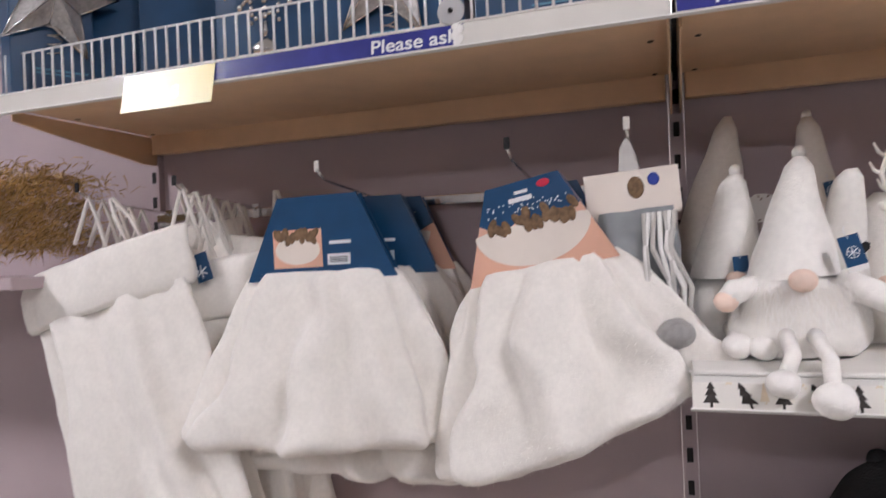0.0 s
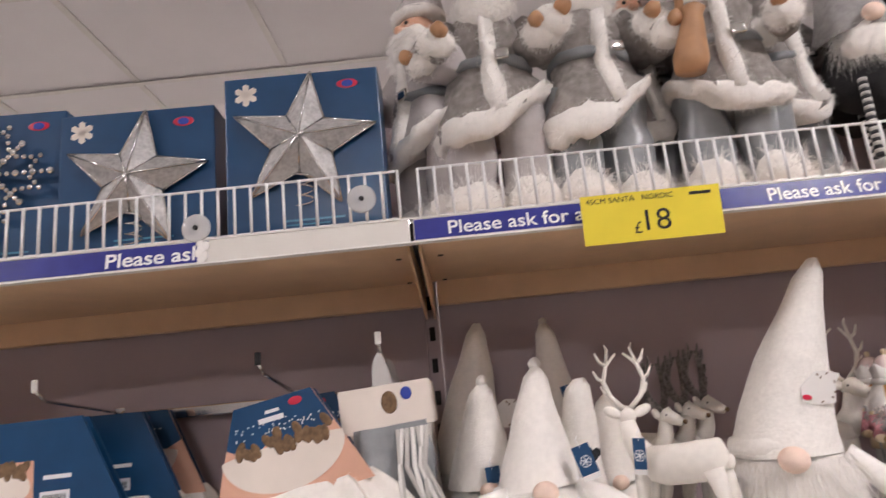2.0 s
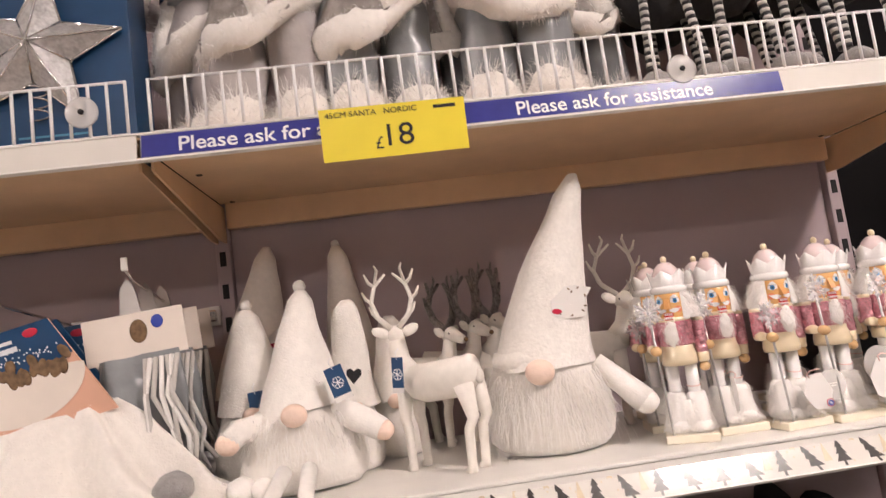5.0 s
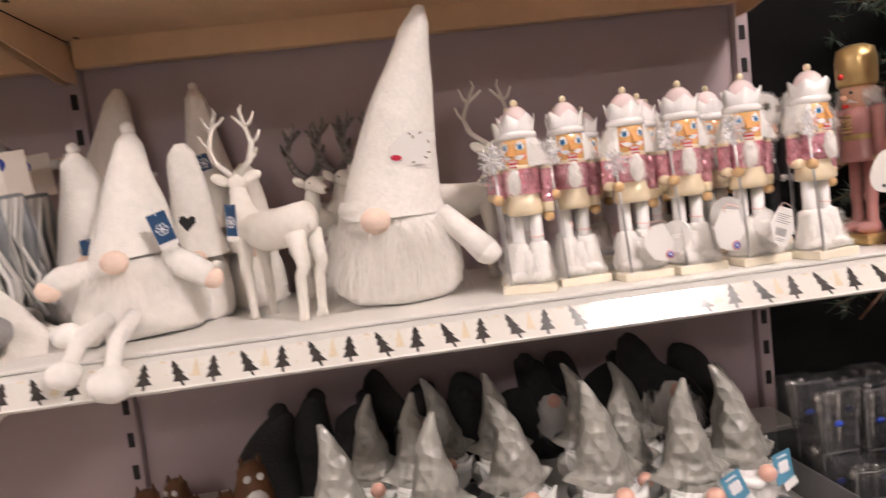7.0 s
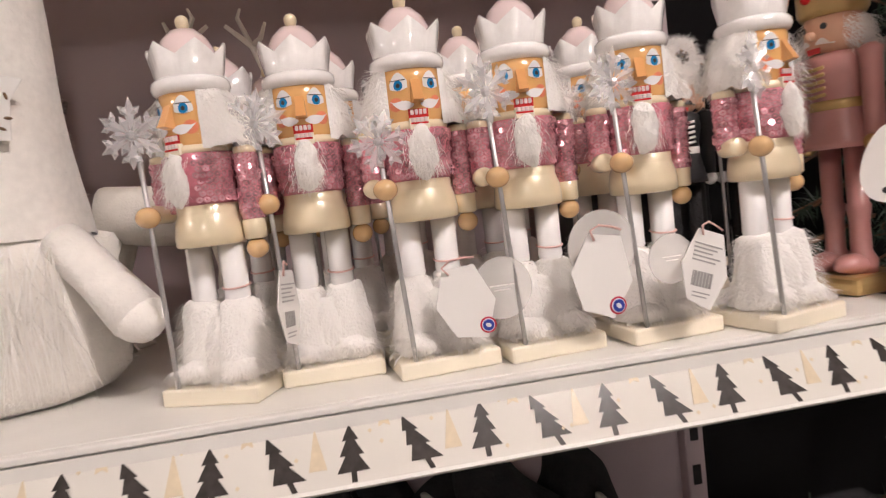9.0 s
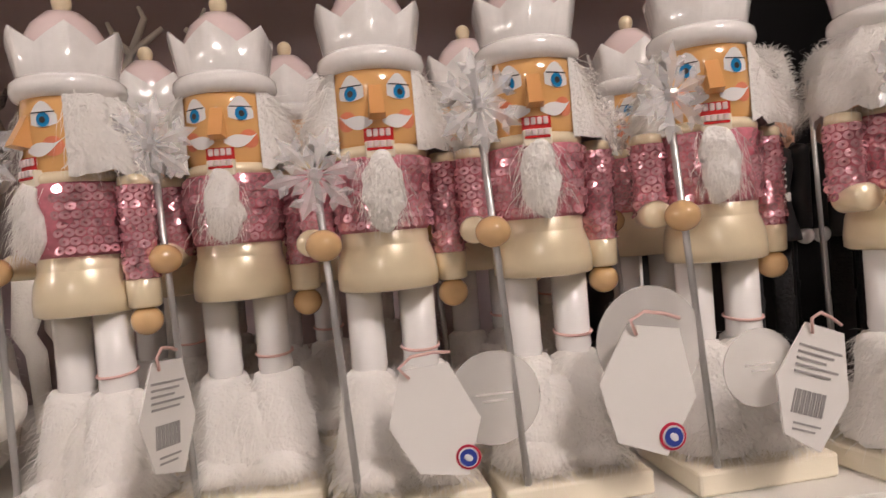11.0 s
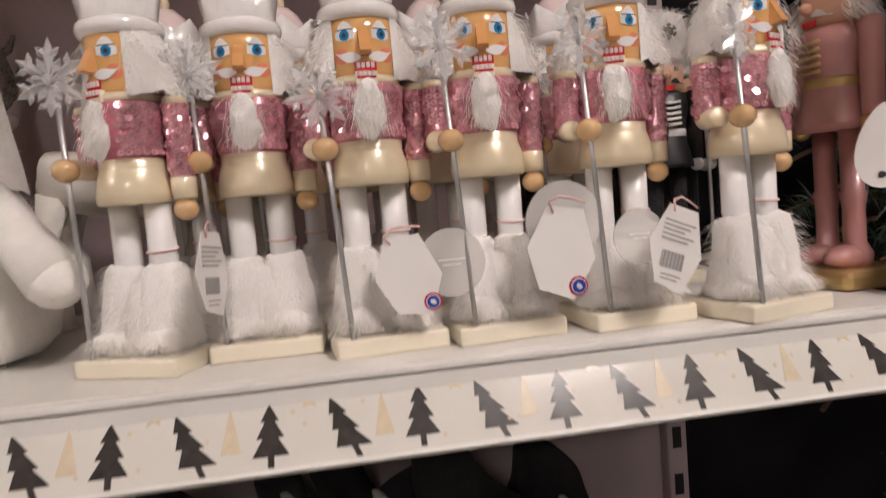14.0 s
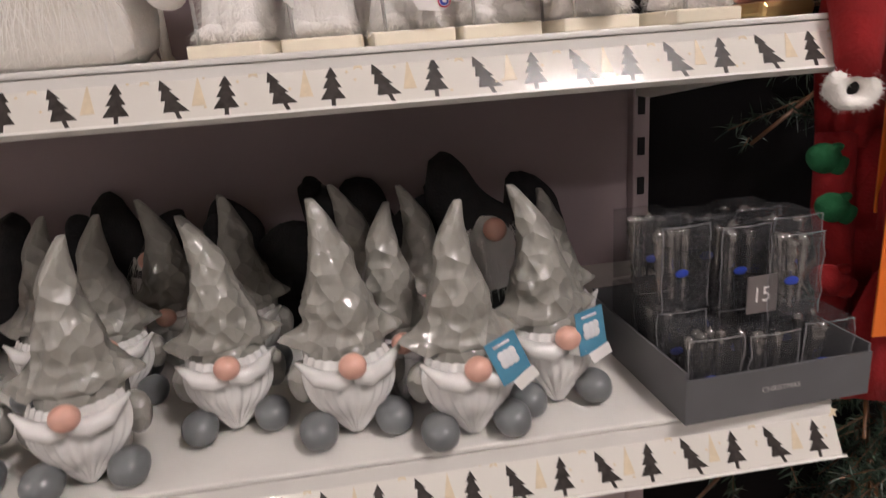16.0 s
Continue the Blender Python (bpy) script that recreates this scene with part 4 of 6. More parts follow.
def plush_gnome(label, x, y, turn, body_r, body_h, hat_r, hat_z, hat_tip, body=PLUSH, hat=PLUSH, pompom=0.0, nose=0.016, arms=None, legs=None, beard=0, beard_len=0.05, seed=1, brim=False, group="plush gnomes"):
    r = random.Random(seed)
    P = []
    torso = lumpy(lathe([(body_r * 0.55, 0.0), (body_r * 0.80, body_h * 0.03), (body_r * 0.95, body_h * 0.12), (body_r, body_h * 0.30), (body_r * 0.97, body_h * 0.52), (body_r * 0.88, body_h * 0.72), (body_r * 0.74, body_h * 0.90), (body_r * 0.5, body_h)], 28, 1.0, 0.85), body_r * 0.05, 22, seed)
    P.append((torso, body))
    hz = hat_z
    P.append((at(hat_shape(hat_r, hat_tip[2] - hz, (hat_tip[0], hat_tip[1]), 0.35, seed=seed), 0, 0, hz), hat))
    P.append((strands(surface_roots(torso, 1300, r), r, 0.0050, 0.00038, 0.3, 0.6), FUR if body is PLUSH else body))
    if body is not PLUSH_DARK:
        P.append((strands(surface_roots(P[1][0], 900, r), r, 0.0036, 0.00035, 0.2, 0.6), FUR if hat is PLUSH else hat))
    if brim:
        P.append((at(lumpy(lathe([(hat_r * 0.9, 0), (hat_r * 1.07, 0.004), (hat_r * 1.09, 0.013), (hat_r * 1.03, 0.022), (hat_r * 0.9, 0.024)], 28), 0.002, 40, seed), 0, 0, hz), hat))
    if pompom:
        P.append((at(lumpy(ball(pompom, n=14, m=10), 0.001, 200), hat_tip[0], hat_tip[1], hat_tip[2] + pompom * 0.6), PLUSH))
    P.append((at(ball(nose * 1.15, nose, nose, 18, 12), 0.0, -body_r * 0.86, hz - nose * 0.1), PEACH))
    if beard:
        roots = []
        for _ in range(beard):
            a = r.uniform(-1.15, 1.15)
            z = hz - 0.002 - r.random() * body_h * 0.42
            q = body_r * (0.99 - 0.25 * max((z / body_h - 0.5), 0))
            roots.append(((q * math.sin(a), -q * 0.87 * math.cos(a), z), (math.sin(a) * 0.30, -0.36, -1)))
        P.append((strands(roots, r, beard_len, 0.0008, 0.3, 0.22), FUR))
    for a in arms or ():
        P.append((tube(a[0], a[1], 12), body))
        P.append((at(lumpy(ball(a[2], a[2] * 0.9, a[2] * 0.9, 14, 10), 0.001, 100), *a[0][-1]), a[3]))
    for l in legs or ():
        P.append((tube(l[0], l[1], 12), body))
        P.append((at(lumpy(ball(l[2], l[2], l[2] * 0.85, 16, 10), 0.002, 60), *l[0][-1]), PLUSH))
    return solid("plush_gnome", P, label, "plush gnome", pose(x, y, TREE_Z, 0, 0, turn), group)


# the tall one
plush_gnome("tall white plush gnome with a long knitted hat", 0.424, 0.130, -16, 0.081, 0.122, 0.058, 0.102, (0.070, -0.035, 0.330), hat=KNIT, nose=0.0150, brim=True, beard=800, beard_len=0.052, seed=4,
            arms=[([(0.0637, -0.0141, 0.098), (0.0911, -0.0222, 0.074), (0.1147, -0.0285, 0.05)], [0.014, 0.014, 0.016], 0.016, PLUSH)])
# the sitting family
plush_gnome("white plush gnome sitting with dangling pompom feet", 0.122, 0.128, 0, 0.076, 0.100, 0.044, 0.092, (0.012, 0.004, 0.234), pompom=0.0080, nose=0.0130, beard=600, beard_len=0.022, seed=8,
            arms=[([(-0.045, -0.02, 0.080), (-0.068, -0.040, 0.078), (-0.078, -0.052, 0.068)], [0.015, 0.015, 0.013], 0.014, PEACH), ([(0.045, -0.02, 0.085), (0.072, -0.040, 0.074), (0.096, -0.052, 0.060)], [0.016, 0.016, 0.013], 0.013, PEACH)],
            legs=[([(0.010, -0.060, 0.030), (0.012, -0.125, 0.014), (0.010, -0.148, -0.022)], [0.009, 0.008, 0.008], 0.021, 0), ([(-0.018, -0.060, 0.030), (-0.022, -0.128, 0.018), (-0.034, -0.142, -0.008)], [0.009, 0.008, 0.008], 0.017, 0)])
plush_gnome("small white plush gnome with a plain pointed hat", 0.180, 0.180, 10, 0.036, 0.085, 0.030, 0.080, (0.000, -0.045, 0.216), nose=0.010, seed=12)
plush_gnome("white plush gnome with a pompom hat sitting behind", 0.054, 0.190, 8, 0.056, 0.095, 0.040, 0.090, (0.004, -0.046, 0.220), pompom=0.0072, nose=0.011, seed=14,
            legs=[([(-0.01, -0.05, 0.03), (-0.012, -0.085, 0.022), (-0.016, -0.110, 0.016)], [0.009, 0.008, 0.008], 0.017, 0), ([(0.02, -0.05, 0.03), (0.016, -0.09, 0.020), (0.010, -0.118, 0.014)], [0.009, 0.008, 0.008], 0.016, 0)])
plush_gnome("tall cream plush gnome leaning on the back panel", 0.040, 0.282, 0, 0.056, 0.120, 0.052, 0.105, (0.030, 0.022, 0.318), body=FLEECE, hat=FLEECE, nose=0.011, seed=16)
plush_gnome("cream plush gnome with a pompom hat at the back", 0.182, 0.292, 0, 0.050, 0.110, 0.038, 0.110, (-0.010, 0.010, 0.306), body=FLEECE, hat=FLEECE, pompom=0.0065, nose=0.011, seed=18)
plush_gnome("small cream plush gnome beside the reindeer", 0.236, 0.235, 0, 0.038, 0.085, 0.030, 0.078, (0.004, 0.0, 0.190), body=FLEECE, hat=FLEECE, nose=0.010, seed=19)
heart = solid("felt_heart", [(at(prism([(0, -0.010), (0.009, 0.001), (0.0085, 0.007), (0.004, 0.0085), (0, 0.005), (-0.004, 0.0085), (-0.0085, 0.007), (-0.009, 0.001)], 0.003), 0, 0, 0), PLUSH_DARK, False)], "small dark felt heart sewn on a gnome", "felt heart", pose(0.1898, 0.1120, 1.4327, 0, 8, 10))


def snow_tag(x, y, z, lean, turn, w=0.021, h=0.034, plain=False):
    t = thing("swing_tag", "navy card swing tag with a white snowflake", "swing tag", pose(x, y, z, 0, lean, turn), "navy swing tags")
    part("card", rbox(-w / 2, w / 2, 0, 0.0008, -h, 0), NAVY, t)
    part("loop", tube([(0, 0.0, -0.003), (-0.002, 0.001, 0.006), (0.001, 0.004, 0.010)], 0.0005, 5), WHITE_INK, t, "", True)
    if not plain:
        arms = [at(rbox(-0.0006, 0.0006, -0.0005, -0.0001, -0.0066, 0.0066), 0, 0, -h * 0.56, 0, k * 60, 0) for k in range(3)]
        ring = [at(rbox(-0.0016, 0.0016, -0.0005, -0.0001, -0.0006, 0.0006), 0.0062 * math.cos(math.radians(60 * k)), 0, -h * 0.56 + 0.0062 * math.sin(math.radians(60 * k)), 0, 90 - 60 * k, 0) for k in range(6)]
        part("snowflake_print", merge(*arms, *ring), WHITE_INK, t, "white snowflake print")
        part("white_foot", rbox(-w / 2, w / 2, -0.0004, 0.001, -h - 0.006, -h), TAG_WHITE, t)
    return t


snow_tag(0.168, 0.074, 1.448, -16, 0)
snow_tag(0.243, 0.098, 1.448, 4, -30, 0.015, 0.036)
snow_tag(0.185, 0.236, 1.520, -12, 10, 0.017, 0.022)
snow_tag(0.066, 0.140, 1.428, -4, 8, 0.018, 0.020, True)
for place in (pose(0.430, 0.066, 1.486, 6, 8, 12), pose(0.074, 0.226, 1.490, 0, 10, 8)):
    floral = thing("product_label", "white card label with a dark floral print", "label", place, "floral labels")
    part("card", prism([(0, 0.004), (0.018, 0.022), (0.030, 0.024), (0.052, 0.022), (0.046, 0.010), (0.046, -0.012), (0.022, -0.016), (0.002, -0.013)], 0.0008), TAG_WHITE, floral)
    part("floral_print", merge(*[at(ball(0.0022, 0.0004, 0.0009, 8, 6), x, -0.0004, z, 0, a) for x, z, a in ((0.022, 0.019, 30), (0.034, 0.021, -40), (0.044, 0.012, 70), (0.042, -0.006, 20), (0.028, -0.012, -30), (0.012, -0.010, 50), (0.045, 0.0, 0), (0.026, 0.016, -60))]), TWIG, floral, "dark leaf print", True)
    part("brand_badge", at(ball(0.0065, 0.0005, 0.0032, 14, 8), 0.008, -0.0004, -0.008), LOGO_RED, floral, "", True)


# ---- reindeer ----
def reindeer(label, x, y, turn, scale, coat, antler, spread=1.0, head_turn=0, stout=1.0):
    P = []
    head = []
    body = lumpy(tube([(-0.055, 0, 0.102), (-0.045, 0, 0.108), (-0.015, 0, 0.104), (0.025, 0, 0.108), (0.052, 0, 0.112), (0.062, 0, 0.106)], [0.006, 0.020, 0.024, 0.024, 0.023, 0.008], 16), 0.001, 40)
    P.append((body, coat))
    P.append((tube([(-0.042, 0, 0.112), (-0.056, 0, 0.135), (-0.060, 0, 0.160)], [0.018, 0.013, 0.010], 14), coat))
    head.append((tube([(-0.052, 0, 0.166), (-0.064, 0, 0.168), (-0.080, 0, 0.160), (-0.088, 0, 0.156)], [0.010, 0.012, 0.0085, 0.006], 14), coat))
    head.append((at(ball(0.0035), -0.0915, 0, 0.157), TWIG))
    for s in (-1, 1):
        head.append((at(ball(0.004, 0.013, 0.007, 10, 8), -0.056, s * 0.019, 0.172, s * 25), coat))
        head.append((at(ball(0.0014), -0.068, s * 0.0105, 0.169), BLACK_INK))
        for fx, bend in ((-0.042, -0.004), (0.048, 0.010)):
            P.append((tube([(fx, s * 0.012, 0.100), (fx + bend, s * 0.014, 0.062), (fx + bend * 0.2, s * 0.014, 0.050), (fx, s * 0.014, 0.008), (fx - 0.002, s * 0.014, 0.0)], [0.0125 if fx > 0 else 0.011, 0.0072, 0.0062, 0.0055, 0.0075], 12), coat))
        q = spread
        main = [(-0.055, s * 0.005, 0.176), (-0.052, s * 0.020 * q, 0.192), (-0.050, s * 0.026 * q, 0.212), (-0.052, s * 0.020 * q, 0.232), (-0.056, s * 0.005 * q, 0.247)]
        head.append((tube(main, [w * stout for w in (0.0038, 0.0034, 0.0030, 0.0026, 0.0016)], 8), antler))
        for k, (dy, dz) in enumerate(((0.010, 0.010), (0.011, 0.010), (0.012, 0.012))):
            b = main[k + 1]
            head.append((tube([b, (b[0] - 0.002, b[1] + s * dy * 0.6, b[2] + dz * 0.5), (b[0] - 0.003, b[1] + s * dy, b[2] + dz * 1.5)], [w * stout for w in (0.0026, 0.0022, 0.0012)], 6), antler))
        b = main[4]
        head.append((tube([main[3], (b[0], b[1] + s * 0.010, b[2] + 0.006), (b[0], b[1] + s * 0.013, b[2] + 0.013)], [0.0024, 0.002, 0.001], 6), antler))
    neck = Matrix.Translation((-0.058, 0, 0)) @ pose(0, 0, 0, 0, 0, head_turn) @ Matrix.Translation((0.058, 0, 0))
    P += [(moved(shape, neck), mat) for shape, mat in head]
    P.append((at(ball(0.006, 0.006, 0.009, 10, 8), 0.064, 0, 0.108), coat))
    return solid("reindeer_figure", P, label, "reindeer figure", pose(x, y, TREE_Z, 0, 0, turn) @ Matrix.Diagonal((scale, scale, scale, 1)), "reindeer figures")


reindeer("white flocked reindeer figure with open antlers", 0.288, 0.108, -42, 0.98, FLOCK, FLOCK, 1.0, -52)
reindeer("white flocked reindeer figure behind the nutcrackers", 0.515, 0.240, 165, 1.02, FLOCK, FLOCK, 1.3, -60)
for x, y, turn, s in ((0.268, 0.262, 172, 0.92), (0.304, 0.278, 176, 0.95), (0.338, 0.302, 174, 0.98)):
    reindeer("white reindeer figure with silver glitter antlers", x, y, turn, s, FLOCK, SILVER_GLITTER, 1.2, -35, 1.7)


# ---- low shelf: glazed gnomes ----
def glazed_gnome_mesh(seed):
    r = random.Random(seed)
    P = []
    n, rows = 40, 30
    hook = (-0.012, 0.010, -0.016)[seed % 3]
    V, F = [], []
    for k in range(rows + 1):
        u = k / rows
        rad = 0.0244 * (1 - u) ** 0.84 + 0.0026 + 0.0010 * math.sin(u * 17 + seed) * (1 - u)
        z = 0.060 + 0.094 * u
        if k == 0:
            rad, z = 0.0272, 0.0575
        cx = 0.003 * math.sin(u * 4 + seed) * u + hook * max(u - 0.62, 0) ** 1.5 * 4.2
        for i in range(n):
            a = 2 * math.pi * i / n
            cell = noise.voronoi(Vector((math.cos(a) * 2.3 + seed * 5, math.sin(a) * 2.3, u * 7.5)))[0][0]
            facet = 1 + 0.36 * (cell - 0.35) * (1 - 0.4 * u)
            side = abs(math.cos(a)) ** 8 * (1 - u) ** 9
            lift = 0.0050 * (1 - u) ** 6 * (1 if math.sin(a) < -0.6 else 0)
            V.append((cx + (rad * facet + 0.0150 * side) * math.cos(a) * 0.94, 0.010 * u * u + rad * facet * math.sin(a) * 0.90, z + 0.008 * side + lift))
    for k in range(rows):
        for i in range(n):
            j = (i + 1) % n
            F.append((k * n + i, k * n + j, (k + 1) * n + j, (k + 1) * n + i))
    F.append(tuple(range(rows * n, rows * n + n)))
    P.append(((V, F), CERAMIC))
    P.append((lumpy(lathe([(0.016, 0.003), (0.022, 0.012), (0.026, 0.032), (0.027, 0.056), (0.025, 0.064)], 24), 0.002, 40, seed), CERAMIC))
    for s in (-1, 1):
        P.append((at(lumpy(ball(0.0130, 0.016, 0.0118, 16, 10), 0.001, 60), s * 0.0245, -0.028, 0.0116), CERAMIC_FOOT))
        P.append((at(lumpy(ball(0.011, 0.010, 0.015, 12, 8), 0.001, 60), s * 0.029, -0.004, 0.036), CERAMIC))
        P.append((tube([(s * 0.001, -0.037, 0.050), (s * 0.010, -0.038, 0.0485), (s * 0.021, -0.033, 0.050), (s * 0.033, -0.024, 0.059)], [0.0055, 0.0068, 0.0058, 0.0012], 10), CERAMIC_WHITE))
    m = 34
    V, F = [], []
    for k in range(13):
        u = k / 12
        q = 0.029 + 0.0065 * math.sin(math.pi * min(u * 1.3, 1)) - 0.010 * max(u - 0.5, 0) ** 1.6 * 2.2
        for i in range(m + 1):
            a = (i / m * 2 - 1) * (1.25 - 1.08 * u ** 2.2)
            rib = 1 + 0.035 * math.sin(i * 1.9 + 2.2 * u + seed)
            V.append((q * rib * math.sin(a) * 0.95, -q * rib * math.cos(a) - 0.002, 0.058 - 0.052 * u - 0.003 * u * math.cos(a)))
    for k in range(12):
        for i in range(m):
            F.append((k * (m + 1) + i, k * (m + 1) + i + 1, (k + 1) * (m + 1) + i + 1, (k + 1) * (m + 1) + i))
    P.append(((V, F), CERAMIC_WHITE))
    P.append((at(ball(0.0088, 0.0082, 0.0082, 16, 12), 0, -0.041, 0.058), CERAMIC_NOSE))
    return make_mesh("gnome_figurine", P)


GNOMES = [glazed_gnome_mesh(k) for k in (1, 2, 3)]
GN_LABEL = "glazed grey ceramic gnome with a ribbed white beard"
rows_of_gnomes = [(0.432, 0.020, 8, 1.04), (0.527, 0.068, 10, 1.02), (0.622, 0.040, 8, 1.07), (0.711, 0.014, 6, 1.03), (0.784, 0.044, 8, 1.04), (0.330, 0.030, 6, 1.05),
                  (0.416, 0.135, 14, 0.98), (0.455, 0.200, 4, 0.97), (0.528, 0.175, 0, 0.98), (0.662, 0.078, 8, 0.97), (0.639, 0.162, 2, 0.99), (0.820, 0.128, 4, 0.90), (0.360, 0.160, 8, 0.97), (0.700, 0.160, -5, 0.95)]
for k, (x, y, turn, size) in enumerate(rows_of_gnomes):
    ob = tagged(new("gnome_figurine", GNOMES[k % 3]), GN_LABEL, "gnome figurine", "grey gnome figurines")
    ob.matrix_basis = pose(x, y - 0.012, LOW_Z, 0, 0, turn) @ Matrix.Diagonal((size * 1.10, size * 1.10, size * 1.10, 1))
for x, y, z, lean, turn in ((0.731, -0.046, 1.112, -22, 8), (0.806, -0.016, 1.112, -8, 14)):
    t = thing("swing_tag", "teal card swing tag on a ceramic gnome", "swing tag", pose(x, y, z, 0, lean, turn), "teal swing tags")
    part("card", rbox(-0.012, 0.012, 0, 0.0008, -0.036, 0.0), TEAL_CARD, t)
    part("crown_print", merge(rbox(-0.007, 0.006, -0.0005, -0.0001, -0.006, -0.004), *[at(ball(0.0032, 0.0004, 0.0042, 10, 6), -0.004 + 0.004 * (k % 3), -0.0002, -0.014 - 0.006 * (k // 3)) for k in range(6)]), WHITE_INK, t, "pale print", True)
    part("paper_foot", at(rbox(-0.008, 0.010, 0, 0.0006, -0.010, 0.0), 0.003, -0.001, -0.034, 0, -14), TAG_WHITE, t)


def dark_plush(label, x, y, turn, h, beard, seed, tip=(0.0, 0.0), pom=False, size=1.0):
    P = [(lumpy(lathe([(0.028, 0), (0.040, 0.02), (0.038, 0.06), (0.026, 0.085), (0.015, 0.09)], 20), 0.003, 30, seed), PLUSH_DARK),
         (at(hat_shape(0.034, (h - 0.072) * 0.80, tip, 0.4, seed=seed, lump=0.016, power=0.75), 0, 0, 0.072), PLUSH_DARK)]
    r = random.Random(seed)
    if beard:
        roots = [((0.034 * math.sin(a), -0.036 * math.cos(a), 0.092 - r.random() * 0.035), (math.sin(a) * 0.3, -0.3, -1)) for a in [r.uniform(-1.1, 1.1) for _ in range(900)]]
        P.append((strands(roots, r, 0.034, 0.0006, 0.3, 0.2), beard))
        P.append((at(lumpy(ball(0.026, 0.018, 0.036, 18, 14), 0.005, 70, seed), 0, -0.028, 0.062), beard))
        P.append((at(ball(0.010), 0, -0.046, 0.092), CERAMIC_NOSE))
    if pom:
        P.append((at(lumpy(ball(0.014), 0.003, 90, seed), tip[0], tip[1], 0.072 + (h - 0.072) * 0.80), PLUSH_DARK))
    return solid("plush_gnome", P, label, "plush gnome", pose(x, y, LOW_Z, 0, 0, turn) @ Matrix.Diagonal((size, size, size, 1)), "dark plush gnomes")


dark_plush("charcoal plush gnome with a long white beard", 0.770, 0.212, 4, 0.168, FUR, 31, (-0.020, 0.01), False, 1.18)
dark_plush("charcoal plush gnome with a bent hat", 0.838, 0.270, 0, 0.150, None, 32, (-0.012, 0))
dark_plush("charcoal plush gnome with a bent hat", 0.715, 0.285, 0, 0.140, None, 33, (0.018, 0), True)
dark_plush("charcoal plush gnome with a grey beard", 0.615, 0.285, 10, 0.160, FUR_GREY, 34, (-0.02, 0), True)
dark_plush("charcoal plush gnome with a bent hat", 0.500, 0.290, 0, 0.155, None, 35, (0.01, 0))
dark_plush("charcoal plush gnome with a grey beard", 0.430, 0.285, -10, 0.150, FUR_GREY, 36, (0.02, 0))
dark_plush("charcoal plush gnome with a pompom hat", 0.335, 0.270, 0, 0.145, None, 37, (0.02, -0.01), True)
for k, (x, y, h) in enumerate(((0.265, 0.285, 0.150), (0.385, 0.305, 0.165), (0.475, 0.245, 0.130), (0.660, 0.300, 0.165), (0.215, 0.250, 0.140))):
    dark_plush("charcoal plush gnome slumped at the back", x, y, 12 * k - 20, h, None, 50 + k, (0.02 * (-1) ** k, 0.0), k % 2 == 0)
dark_plush("charcoal plush gnome with a bent hat", 0.560, 0.250, 0, 0.125, None, 38, (0.015, 0))


def owl_mesh():
    P = [(lumpy(lathe([(0.014, 0), (0.022, 0.012), (0.021, 0.034), (0.016, 0.05), (0.015, 0.058), (0.006, 0.066)], 16), 0.0015, 60), BROWN)]
    for s in (-1, 1):
        P.append((at(lathe([(0.004, 0), (0.001, 0.010)], 8), s * 0.009, 0, 0.062), BROWN))
        P.append((at(ball(0.0045, 0.002, 0.0045, 12, 8), s * 0.0065, -0.0145, 0.052), CERAMIC_WHITE))
    P.append((at(ball(0.013, 0.004, 0.017, 12, 8), 0, -0.018, 0.024), CERAMIC_WHITE))
    return make_mesh("owl_figurine", P)


OWL = owl_mesh()
for x, y, turn, s in ((0.060, 0.200, 10, 1.05), (0.088, 0.230, -15, 1.0), (0.120, 0.190, 0, 0.8), (0.195, 0.210, 20, 1.25), (0.160, 0.200, 8, 0.75), (0.180, 0.150, 0, 0.8)):
    ob = tagged(new("owl_figurine", OWL), "small brown and white ceramic owl", "owl figurine", "owl figurines")
    ob.matrix_basis = pose(x, y, LOW_Z, 0, 0, turn) @ Matrix.Diagonal((s, s, s, 1))

# ---- tray of boxed glass icicles ----
tray = thing("display_tray", "dark grey cardboard display tray on the shelf", "display tray", pose(0.868, -0.050, LOW_Z, 0, 0, 3))
part("bottom", rbox(0, 0.155, 0, 0.17, 0, 0.002), TRAY_GREY, tray)
part("front_wall", rbox(0, 0.155, 0, 0.002, 0.0021, 0.036), TRAY_GREY, tray)
part("back_wall", rbox(0, 0.155, 0.168, 0.17, 0.0021, 0.05), TRAY_GREY, tray)
for x in (0, 0.153):
    part("side_wall", rbox(x, x + 0.002, 0.0021, 0.1679, 0.0021, 0.042), TRAY_GREY, tray)
lettering("CHRISTMAS", 0.032, 0.0042, FUR_GREY, tray, pose(0.062, -0.0006, 0.017))


